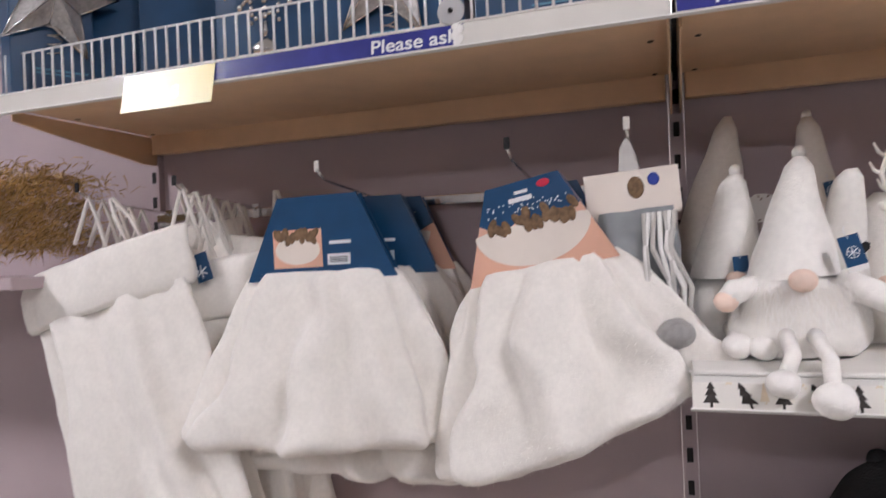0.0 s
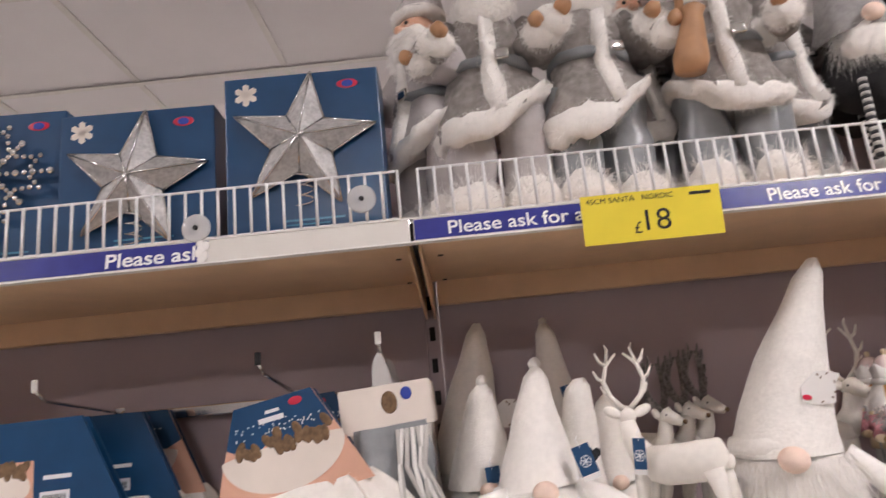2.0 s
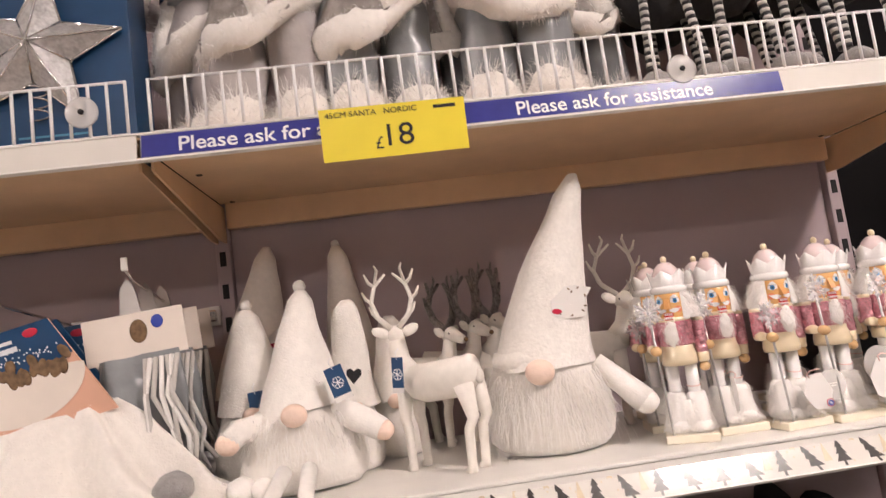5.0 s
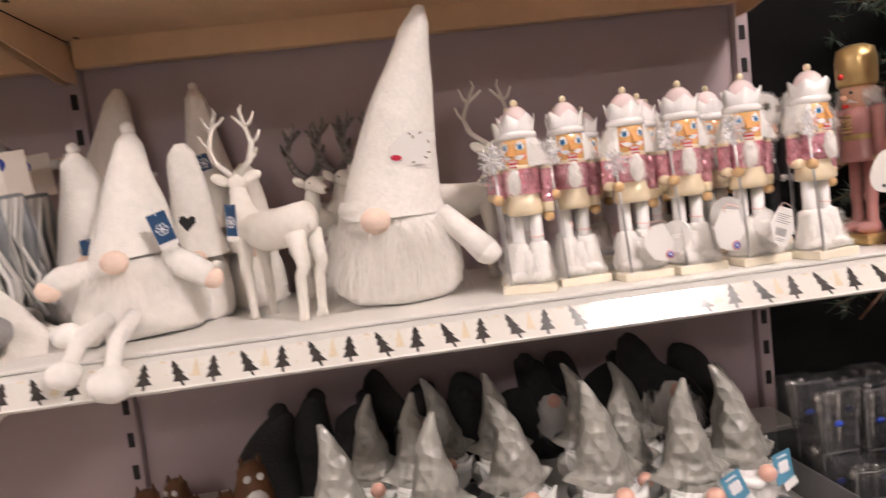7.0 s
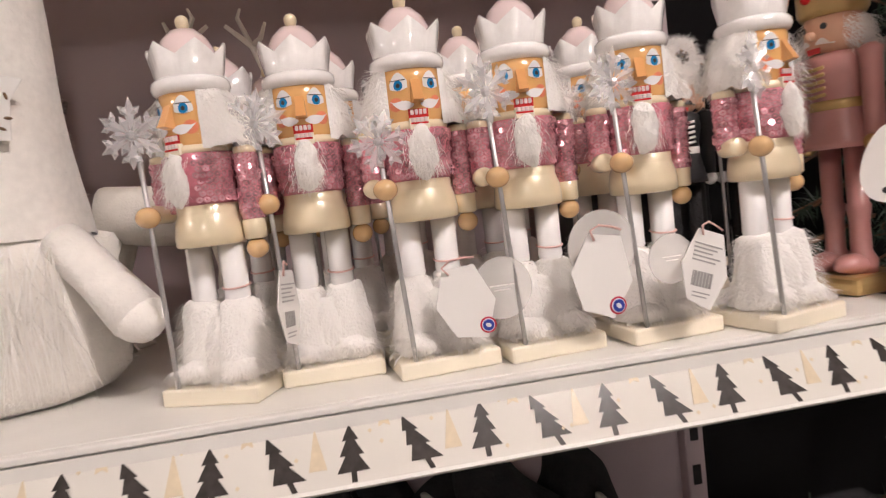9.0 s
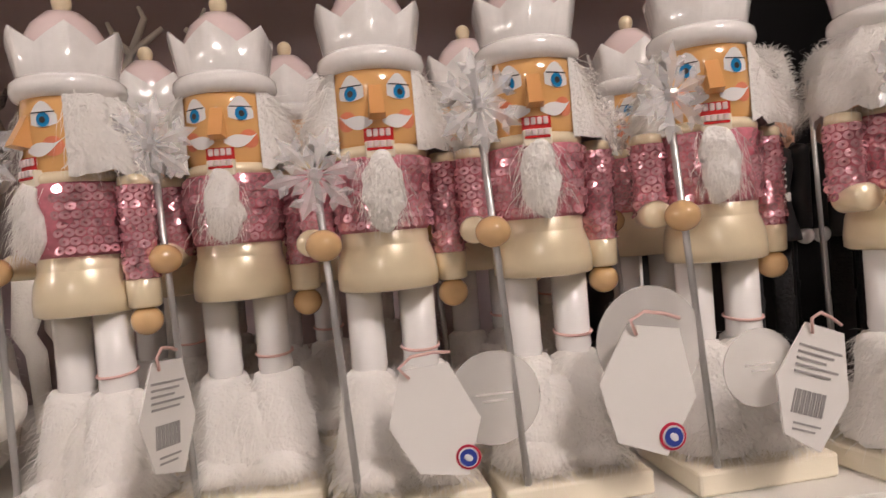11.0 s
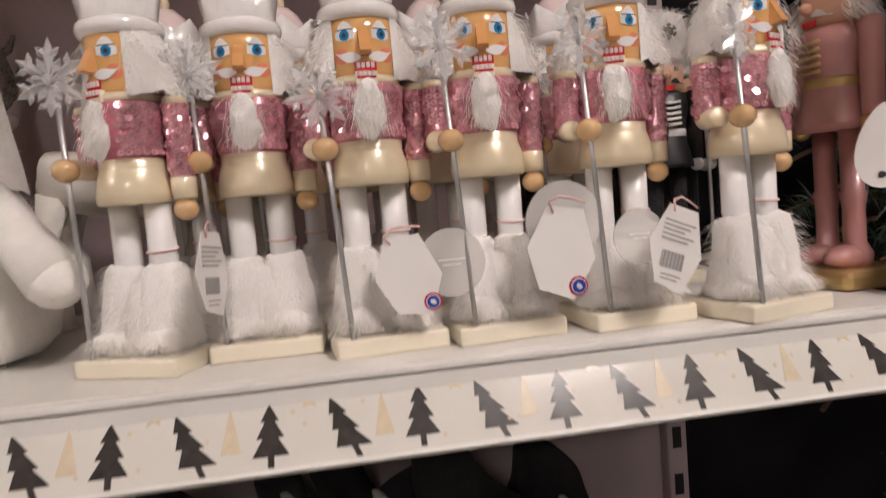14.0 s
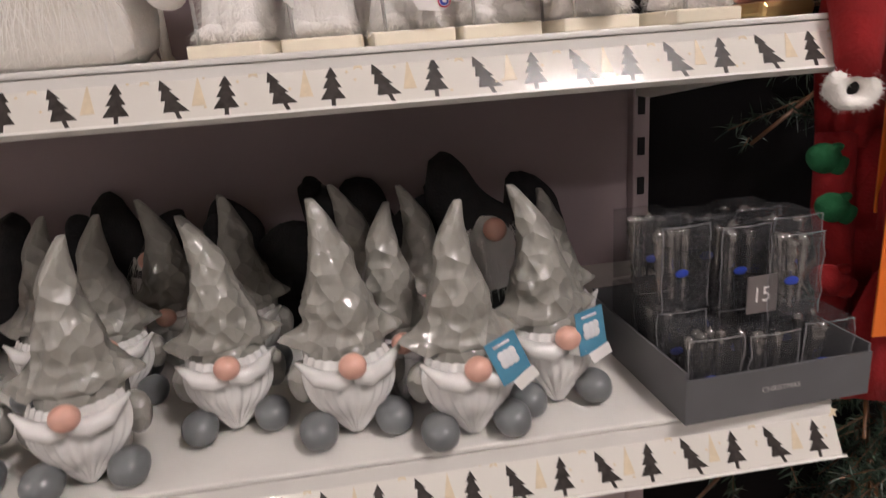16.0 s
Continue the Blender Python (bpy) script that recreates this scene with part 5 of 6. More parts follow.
def icicle_pack(x, y, z, turn, h):
    b = thing("ornament_pack", "clear plastic box of silvered glass icicles", "ornament pack", pose(x, y, z, 0, 0, turn), "ornament packs")
    w = 0.021
    for x0, x1, y0, y1 in ((-w, w, -w, -w + 0.0006), (-w, w, w - 0.0006, w), (-w, -w + 0.0006, -w, w), (w - 0.0006, w, -w, w)):
        part("side", rbox(x0, x1, y0, y1, 0.0007, h - 0.0007), PVC, b)
    part("lid", rbox(-w, w, -w, w, h - 0.0006, h), PVC, b)
    r = random.Random(int(x * 9999 + z * 777))
    for k in range(5):
        ax, ay = r.uniform(-0.014, 0.014), r.uniform(-0.014, 0.014)
        prof = [(0.0010, 0.002)] + [(0.0016 + 0.0030 * (j / 13) + 0.0011 * math.sin(j * 2.4 + k), 0.005 + (h - 0.012) * j / 13) for j in range(14)] + [(0.001, h - 0.004)]
        part("icicle", at(lathe(prof, 10), ax, ay, 0, r.uniform(-4, 4), r.uniform(-4, 4)), SMOKE_SILVER, b, "silvered glass icicle", True)
    # pale tubes imitate the bright glints along the box corners and lid
    for ex in (-w, w):
        fold = [(ex + r.uniform(-0.0012, 0.0012), -w + r.uniform(-0.0008, 0.0012), h * q / 7) for q in range(8)]
        part("glint_edge", tube(fold, 0.0003, 5), ACRYLIC, b, "pale tube drawn as a glint on the plastic edge", True)
    rim = [(-w, -w, h), (0.004, -w - 0.0006, h - 0.0008), (w, -w, h)]
    part("glint_rim", tube(rim, 0.0003, 5), ACRYLIC, b, "", True)
    part("badge", at(ball(0.006, 0.0004, 0.0035, 12, 6), -0.004, -w - 0.0006, h * 0.45), LOGO_BLUE, b, "", True)
    return b


for k, (px, py, h1, h2) in enumerate(((0.030, 0.030, 0.060, 0), (0.030, 0.080, 0.062, 0.070), (0.076, 0.028, 0.058, 0), (0.078, 0.074, 0.060, 0.066), (0.124, 0.030, 0.060, 0), (0.126, 0.076, 0.060, 0.068), (0.032, 0.128, 0.062, 0.066), (0.080, 0.122, 0.062, 0.062), (0.126, 0.124, 0.062, 0.064), (0.100, 0.040, 0, 0.066))):
    c = pose(0.868, -0.050, 0, 0, 0, 3) @ Vector((px, py, 0))
    if h1:
        icicle_pack(c.x, c.y, LOW_Z + 0.0025, 3 + (k * 37) % 7 - 3, h1)
    if h2:
        icicle_pack(c.x, c.y, LOW_Z + 0.066, 3 + (k * 53) % 9 - 4, h2)
pl = thing("number_plate", "smoky card with the number fifteen on the packs", "number card", pose(0.928, -0.024, 1.095, 0, 0, 6))
part("card", rbox(0, 0.026, 0, 0.0008, 0, 0.030), SMOKE_CARD, pl)
lettering("15", 0.012, 0.012, TAG_WHITE, pl, pose(0.007, -0.0006, 0.009), "number")


# ---- goods hung in the left bay ----
rail = thing("hanging_rail", "chrome bar across the back panel", "rail", pose(0, 0, 0))
part("bar", rbox(-0.985, -0.015, 0.316, 0.326, 1.528, 1.545, 0.002), CHROME, rail)
for x in (-0.98, -0.02):
    part("rail_bracket", rbox(x - 0.008, x + 0.008, 0.3261, BACK - 0.0005, 1.522, 1.551, 0.002), WHITE_METAL, rail)


def display_hook(x, tip_z, dark):
    t = thing("display_hook", "long metal display hook with an end plate", "display hook", pose(x, 0, 0), "display hooks")
    part("rod", tube([(0, 0.3155, 1.540), (0, 0.30, 1.546), (0, 0.12, tip_z - 0.012), (0, 0.10, tip_z)], 0.0022, 8), CHROME, t, "", True)
    part("clasp", rbox(-0.008, 0.008, 0.3105, 0.3152, 1.526, 1.553, 0.001), CHROME, t)
    part("end_plate", rbox(-0.004, 0.004, 0.096, 0.0985, tip_z - 0.002, tip_z + 0.014, 0.001), DARK if dark else WHITE_METAL, t)


for x, z, dark in ((-0.95, 1.575, True), (-0.75, 1.572, True), (-0.495, 1.574, False), (-0.212, 1.581, True), (-0.060, 1.592, False)):
    display_hook(x, z, dark)


def cloth(rows, seed, folds=7, fold=0.010, n=72):
    """A gathered, flattened bag of cloth: rows of (centre x, half width, half depth, z, fold share)."""
    V, F = [], []
    for k, (cx, w, d, z, share) in enumerate(rows):
        for i in range(n):
            a = 2 * math.pi * i / n
            u = noise.noise(Vector((math.cos(a) * 2.0, math.sin(a) * 2.0, seed + k * 0.10)))
            f = fold * share * (math.sin(folds * a + seed + 1.2 * u * 3) + 0.8 * u)
            V.append((cx + (w + f) * math.cos(a), (d + f * 0.9) * math.sin(a), z + 0.006 * share * u))
    for k in range(len(rows) - 1):
        for i in range(n):
            j = (i + 1) % n
            F.append((k * n + i, (k + 1) * n + i, (k + 1) * n + j, k * n + j))
    F += [tuple(range(n)), tuple(range((len(rows) - 1) * n, len(rows) * n))[::-1]]
    return V, F


def tree_skirt(x, y, top_z, turn, lean, w_top, w_mid, w_hem, length, front, seed, shift=0.0, rise=0.0):
    t = thing("tree_skirt", "white fleece tree skirt on a blue header card", "tree skirt", pose(x, y, top_z, 0, lean, turn), "tree skirts")
    hh = 0.122
    card = part("header_card", prism([(-w_top, 0), (w_top, 0), (w_mid, -hh), (-w_mid, -hh)], 0.003), NAVY if not front else PEACH_CARD, t, "blue printed header card")
    part("fold_over", prism([(-w_top * 0.98, -0.001), (w_top * 0.98, -0.001), (w_mid * 0.98, -hh), (-w_mid * 0.98, -hh)], 0.003), NAVY, card).location.y = 0.02
    r = random.Random(seed)
    if front:
        z1 = -0.045
        wz = lambda z: w_top + (w_mid - w_top) * (-z / hh)
        pts = [(-w_top, 0), (w_top, 0), (wz(z1), z1)]
        for k in range(13):
            q = 1 - 2 * (k + 1) / 14
            pts.append((wz(z1) * q, z1 - 0.006 - 0.007 * (k % 2)))
        pts.append((-wz(z1), z1))
        part("blue_top", at(prism(pts, 0.0004), 0, -0.0006, 0), NAVY, card, "blue card top")
        part("skirt_photo", at(prism([(0.078 * math.cos(a), -0.060 - (0.050 if math.sin(a) > 0 else 0.006) * math.sin(a)) for a in [2 * math.pi * k / 40 for k in range(40)]], 0.0004), 0.0, -0.0008, 0), SKIRT_PHOTO, card, "photo of a round white skirt")
        part("cone_photo", merge(*[at(ball(0.0055, 0.0006, 0.010, 8, 6), r.uniform(-0.066, 0.060), -0.001, -0.046 + r.uniform(-0.012, 0.004), 0, r.uniform(-40, 40)) for _ in range(26)]), TWIG, card, "photo of pine cones", True)
        part("title_bars", merge(rbox(-0.022, 0.010, -0.0012, -0.0008, -0.026, -0.020), rbox(-0.012, 0.006, -0.0012, -0.0008, -0.016, -0.012)), WHITE_INK, card)
        part("badge", at(ball(0.009, 0.0005, 0.005, 14, 8), 0.028, -0.001, -0.010), LOGO_RED, card, "", True)
        part("fleck_print", merge(*[at(ball(0.0011, 0.0004, 0.0011, 6, 4), r.uniform(-0.055, 0.055), -0.0009, r.uniform(-0.040, -0.025)) for _ in range(50)]), WHITE_INK, card, "snow flecks", True)
    else:
        part("small_photo", rbox(-0.074, 0.006, -0.0006, -0.0001, -0.104, -0.048), PEACH_CARD, card, "small product photo")
        part("skirt_photo", at(ball(0.038, 0.0005, 0.022, 20, 10), -0.034, -0.0005, -0.078), SKIRT_PHOTO, card, "", True)
        part("cone_photo", merge(*[at(ball(0.005, 0.0005, 0.009, 8, 6), r.uniform(-0.068, 0.0), -0.0010, -0.058 + r.uniform(-0.006, 0.005), 0, r.uniform(-40, 40)) for _ in range(18)]), TWIG, card, "", True)
        part("text_bar", rbox(0.018, 0.052, -0.0006, -0.0001, -0.072, -0.067), WHITE_INK, card)
        lab = part("barcode_label", rbox(0.014, 0.050, -0.0006, -0.0001, -0.102, -0.086), WHITE_INK, card)
        part("barcode", merge(*[rbox(0.018 + 0.0022 * k, 0.019 + 0.0022 * k, -0.0010, -0.0007, -0.099, -0.090) for k in range(13)]), BLACK_INK, lab)
    rows = []
    for k in range(26):
        u = k / 25
        if u < 0.82:
            q = u / 0.82
            w = w_mid * 0.94 + (w_hem - w_mid * 0.94) * q ** 0.75
            d = 0.018 + 0.052 * q ** 0.8
            z = -hh + 0.012 - length * q
            share = 0.2 + 0.8 * q ** 0.7
        else:
            q = (u - 0.82) / 0.18
            w = w_hem * (1 - 0.10 * q ** 2) + 0.010 * math.sin(math.pi * q)
            d = 0.070 - 0.030 * q ** 2 + 0.008 * math.sin(math.pi * q)
            z = -hh + 0.012 - length - 0.030 * math.sin(math.pi * 0.5 * q)
            share = 1.1 - 0.4 * q
        rows.append((shift * (u ** 1.2), w, d, z, share))
    V, F = cloth(rows, seed, 9, 0.023, 120)
    V = [(vx, vy, vz + rise * max(vx, -0.08) * min(max((-hh - vz) / length, 0), 1)) for vx, vy, vz in V]
    skirt = part("cloth", at(lumpy((V, F), 0.003, 26, seed), 0, 0.012, 0), FLEECE, t, "gathered white fleece", True)
    roots = surface_roots(([tuple(v.co) for v in skirt.data.vertices], [tuple(p.vertices) for p in skirt.data.polygons]), 5000, r, lambda p: p.y < 0.03)
    tagged(part("pile", strands(roots, r, 0.005, 0.0006, 0.3, 0.6), FLEECE, skirt), kind="stuff")
    return t


tree_skirt(-0.500, 0.100, 1.538, 2, -1, 0.064, 0.120, 0.212, 0.225, False, 3, -0.02, 0.06)
tree_skirt(-0.470, 0.190, 1.540, 6, 0, 0.064, 0.118, 0.215, 0.290, False, 5, 0.02)
tree_skirt(-0.465, 0.265, 1.542, 4, 0, 0.064, 0.118, 0.200, 0.290, True, 6, 0.02)
tree_skirt(-0.194, 0.090, 1.536, -4, -11, 0.050, 0.100, 0.182, 0.205, True, 9, -0.006, 0.30)
tree_skirt(-0.185, 0.185, 1.538, 3, -4, 0.050, 0.100, 0.165, 0.190, True, 11, -0.01, 0.2)


def stocking(x, y, z, turn, lean, w, leg, seed, tag=True):
    t = thing("stocking", "white fleece christmas stocking with a deep cuff", "stocking", pose(x, y, z, 0, lean, turn), "stockings")
    rows = [(0.01, w * 0.99, 0.028, 0.0, 0.3), (0.01, w, 0.034, -0.006, 0.5), (0.0, w * 1.02, 0.038, -0.030, 0.6), (0.0, w * 1.03, 0.039, -0.065, 0.6), (0.0, w * 1.02, 0.036, -0.088, 0.6), (0.0, w * 0.97, 0.030, -0.096, 0.6)]
    part("cuff", lumpy(cloth(rows, seed, 5, 0.007), 0.003, 24, seed), FLEECE, t, "folded fleece cuff", True)
    rows = []
    for k in range(18):
        u = k / 17
        rows.append((0.01 + 0.02 * u, w * (0.90 - 0.05 * u), 0.030 + 0.014 * math.sin(u * 3), -0.085 - leg * u, 0.6 + u))
    part("leg", lumpy(cloth(rows, seed + 2, 7, 0.017), 0.004, 18, seed), FLEECE, t, "", True)
    part("loop", merge(tube([(0.07, 0, -0.005), (0.055, 0, 0.05), (0.045, 0.01, 0.085), (0.050, 0.01, 0.085), (0.085, 0.0, 0.04), (0.10, 0, -0.005)], 0.0035, 6)), FLEECE, t, "hanging loop", True)
    if tag:
        tg2 = part("tag", at(rbox(-0.014, 0.014, 0, 0.001, -0.046, 0), w * 0.36, -0.046, 0.012, 0, -8), NAVY, t, "navy card tag")
        arms = [at(rbox(-0.001, 0.001, -0.0006, -0.0002, -0.011, 0.011), w * 0.36 + 0.002, -0.0465, -0.018, 0, k * 60 - 8, 0) for k in range(3)]
        part("snowflake_print", merge(*arms), WHITE_INK, tg2)


stocking(-0.925, 0.110, 1.466, 0, -14, 0.180, 0.44, 2, False)
stocking(-0.800, 0.165, 1.440, 4, -8, 0.190, 0.46, 4, True)
stocking(-0.900, 0.235, 1.500, 0, -8, 0.160, 0.46, 6, False)
stocking(-0.730, 0.245, 1.492, 2, 10, 0.120, 0.46, 8, False)
for k in range(7):
    rx = -0.75 + 0.004 * (k % 3)
    ry = 0.115 + 0.026 * k
    rz = 1.562 - 0.0035 * k
    t = thing("ribbon_loop", "white fabric hanging loop over a hook", "ribbon loop", pose(rx, ry, rz), "ribbon loops")
    part("ribbon", tube([(-0.030 - 0.004 * (k % 2), 0, -0.085), (-0.014, 0, -0.03), (-0.002, 0, 0.004), (0.002, 0, 0.004), (0.013, 0.002, -0.03), (0.030, 0.004, -0.085)], 0.0034, 6), FLEECE, t, "", True)
for k in range(5):
    t = thing("ribbon_loop", "white fabric hanging loop over a hook", "ribbon loop", pose(-0.95, 0.12 + 0.03 * k, 1.562 - 0.004 * k), "ribbon loops")
    part("ribbon", tube([(-0.034, 0, -0.075), (-0.014, 0, -0.03), (0, 0, 0.004), (0.014, 0.002, -0.03), (0.030, 0.004, -0.08)], 0.0036, 6), FLEECE, t, "", True)


def ribbon_bag(y, seed):
    r = random.Random(seed)
    t = thing("ornament_bag", "grey tassel garland bag with a cream header card", "ornament bag", pose(-0.058, y, 1.540, 0, -4, 2 + 3 * r.random()), "ornament bags")
    part("header_card", rbox(-0.058, 0.056, 0, 0.002, -0.054, 0.0), SKIRT_PHOTO, t, "cream printed header card")
    part("deer_photo", at(ball(0.010, 0.0006, 0.014, 10, 8), 0.004, -0.0006, -0.022), TWIG, t, "", True)
    part("badge", at(ball(0.007, 0.0006, 0.008, 12, 8), 0.026, -0.0006, -0.014), LOGO_BLUE, t, "", True)
    part("hook_tab", prism([(-0.014, 0), (0.010, 0), (0.006, 0.030), (-0.001, 0.042), (-0.010, 0.030)], 0.001), FROSTED, t)
    part("grey_pouch", lumpy(cloth([(0, 0.045, 0.010, -0.05, 0.2), (0, 0.048, 0.014, -0.10, 0.5), (-0.004, 0.040, 0.014, -0.16, 0.7), (-0.006, 0.030, 0.012, -0.19, 0.5)], seed, 6, 0.005, 40), 0.002, 40, seed), GREY_SATIN, t, "", True)
    for k in range(7):
        x0 = 0.010 + 0.006 * k
        part("ribbon", tube([(x0, -0.012, -0.056), (x0 + r.uniform(-0.01, 0.004), -0.022, -0.10), (x0 + r.uniform(-0.012, 0.012), -0.02, -0.15), (x0 + r.uniform(-0.012, 0.012), -0.016, -0.185 - 0.02 * r.random())], 0.0032, 6), TAG_WHITE if k % 2 else FUR_GREY, t, "pale satin ribbon", True)
    part("pompom", at(lumpy(ball(0.022, 0.02, 0.018, 14, 10), 0.002, 80, seed), 0.030, -0.050, -0.200), PLUSH_GREY, t, "grey felt pompom", True)


for y, s in ((0.105, 3), (0.165, 5), (0.225, 8)):
    ribbon_bag(y, s)

# gold tinsel and a pale label in the next bay
tin = thing("tinsel_garland", "dull gold tinsel garlands hanging in a bundle", "tinsel", pose(-1.16, 0.16, 1.56))
r = random.Random(21)
for q in range(3):
    roots = [((r.uniform(-0.14, 0.14), r.gauss(0, 0.05), 0.045 - 0.05 * q + r.gauss(0, 0.014)), (r.gauss(0, 1), r.gauss(0, 1), r.gauss(0, 0.6))) for _ in range(1500)]
    part("garland", strands(roots, r, 0.035, 0.0022, 0.4, 0.3), GOLD_FOIL, tin, "gold foil strands")
solid("shelf_board", [(rbox(-1.98, -1.01, 0.02, BACK - 0.02, 1.415, 1.435, 0.002), PANEL, False)], "dark metal shelf in the next bay", "shelf")
for z in (1.36, 1.475):
    lb = thing("product_label", "white card label with a pink edge", "label", pose(-1.215, 0.06, z, 0, 4, 10), "pink edged labels")
    part("card", rbox(0, 0.075, 0, 0.001, -0.09, 0), TAG_WHITE, lb)
    part("pink_edge", rbox(0.062, 0.074, -0.0006, -0.0001, -0.088, -0.03), PINK_PEARL, lb)
    part("badge", at(ball(0.007, 0.0006, 0.006, 12, 8), 0.064, -0.0008, -0.014), LOGO_RED, lb, "", True)

# ---- top shelf: boxed tree toppers ----


def star_shape(radius, depth, inner=0.42):
    V = [(0, -depth, 0)]
    for i in range(10):
        a = math.pi * i / 5
        q = radius * (1.0 if i % 2 == 0 else inner)
        V.append((q * math.sin(a), 0, q * math.cos(a)))
    V.append((0, depth * 0.4, 0))
    F = [(0, 1 + (i + 1) % 10, 1 + i) for i in range(10)] + [(11, 1 + i, 1 + (i + 1) % 10) for i in range(10)]
    return V, F


def topper_box(x, w, h, y, turn, kind, seed, lean=0):
    t = thing("topper_box", "navy box with a silver tree topper on it", "tree topper box", pose(x, y, TOP_Z + 0.0005, lean, 0, turn), "tree topper boxes")
    part("box", rbox(-w / 2, w / 2, 0, 0.07, 0, h, 0.002), NAVY, t, "navy printed card box")
    r = random.Random(seed)
    if kind == "side":
        return t
    part("brand_badge", at(ball(0.015, 0.0006, 0.007, 16, 8), w * 0.30, -0.0006, h - 0.022), LOGO_RED, t, "", True)
    part("badge_face", at(ball(0.008, 0.0006, 0.0055, 14, 8), w * 0.30, -0.0011, h - 0.022), LOGO_BLUE, t, "", True)
    fl = merge(*[at(prism([(-0.004, 0), (0.004, 0), (0.0045, 0.014), (0, 0.017), (-0.0045, 0.014)], 0.0005), -w * 0.36, -0.0006, h - 0.026, 0, 60 * k, 0) for k in range(6)])
    part("flake_print", fl, SKIRT_PHOTO, t, "pale snowflake print")
    part("small_print", merge(rbox(-0.03, 0.05, -0.0005, -0.0001, 0.040, 0.0425), rbox(-0.03, 0.03, -0.0005, -0.0001, 0.034, 0.0360)), TEAL_CARD, t)
    zc = h - 0.105
    if kind == "star":
        star = part("star", at(star_shape(0.102, 0.026), 0, -0.008, zc, 0, 8), SILVER_FOIL, t, "crinkled silver star")
        edges = []
        for i in range(10):
            a0, a1 = math.pi * i / 5 + math.radians(8), math.pi * (i + 1) / 5 + math.radians(8)
            q0, q1 = (0.102, 0.043) if i % 2 == 0 else (0.043, 0.102)
            edges.append(tube([(q0 * math.sin(a0), -0.008, zc + q0 * math.cos(a0)), (q1 * math.sin(a1), -0.008, zc + q1 * math.cos(a1))], 0.0018, 6))
            edges.append(tube([(0, -0.034, zc), (q0 * math.sin(a0), -0.009, zc + q0 * math.cos(a0))], 0.0014, 6))
        for edge in edges:
            part("star_wire", edge, CHROME, star, "", True)
        coil = [(0.012 * math.cos(k * 0.7), -0.010 + 0.008 * math.sin(k * 0.7), zc - 0.040 - 0.0016 * k) for k in range(34)]
        part("spring", tube(coil, 0.0013, 5), CHROME, t, "coiled wire foot", True)
    else:
        beads = []
        for k in range(8):
            a = math.pi * k / 4
            L = 0.082 if k % 2 == 0 else 0.060
            for j in range(1, 8):
                q = L * j / 7
                beads.append(at(ball(0.0055 if j % 2 else 0.0040, n=8, m=6), q * math.sin(a), -0.012, zc + 0.01 + q * math.cos(a)))
            for s in (-1, 1):
                for j in range(1, 4):
                    q = L * 0.6
                    beads.append(at(ball(0.0040, n=8, m=6), q * math.sin(a) + 0.010 * j * math.sin(a + s * 0.9), -0.012, zc + 0.01 + q * math.cos(a) + 0.010 * j * math.cos(a + s * 0.9)))
        part("beaded_snowflake", merge(*beads), CHROME, t, "silver beaded snowflake", True)
        part("stem", tube([(0, -0.012, zc - 0.06), (0, -0.012, 0.06)], 0.004, 8), CHROME, t, "", True)
        part("foil_foot", at(lumpy(ball(0.022, 0.014, 0.014, 12, 8), 0.004, 80), 0, -0.016, 0.040), CHROME, t, "crumpled silver foil foot", True)
    return t


topper_box(-0.142, 0.214, 0.254, 0.105, 1, "star", 1)
topper_box(-0.376, 0.214, 0.228, 0.115, 2, "star", 2)
topper_box(-0.578, 0.190, 0.246, 0.120, 3, "flake", 3)
topper_box(-0.760, 0.170, 0.300, 0.165, 28, "side", 4, -4)
topper_box(-0.890, 0.150, 0.300, 0.140, 38, "side", 5, -4)
topper_box(-0.935, 0.120, 0.260, 0.050, 62, "star", 6, 0)


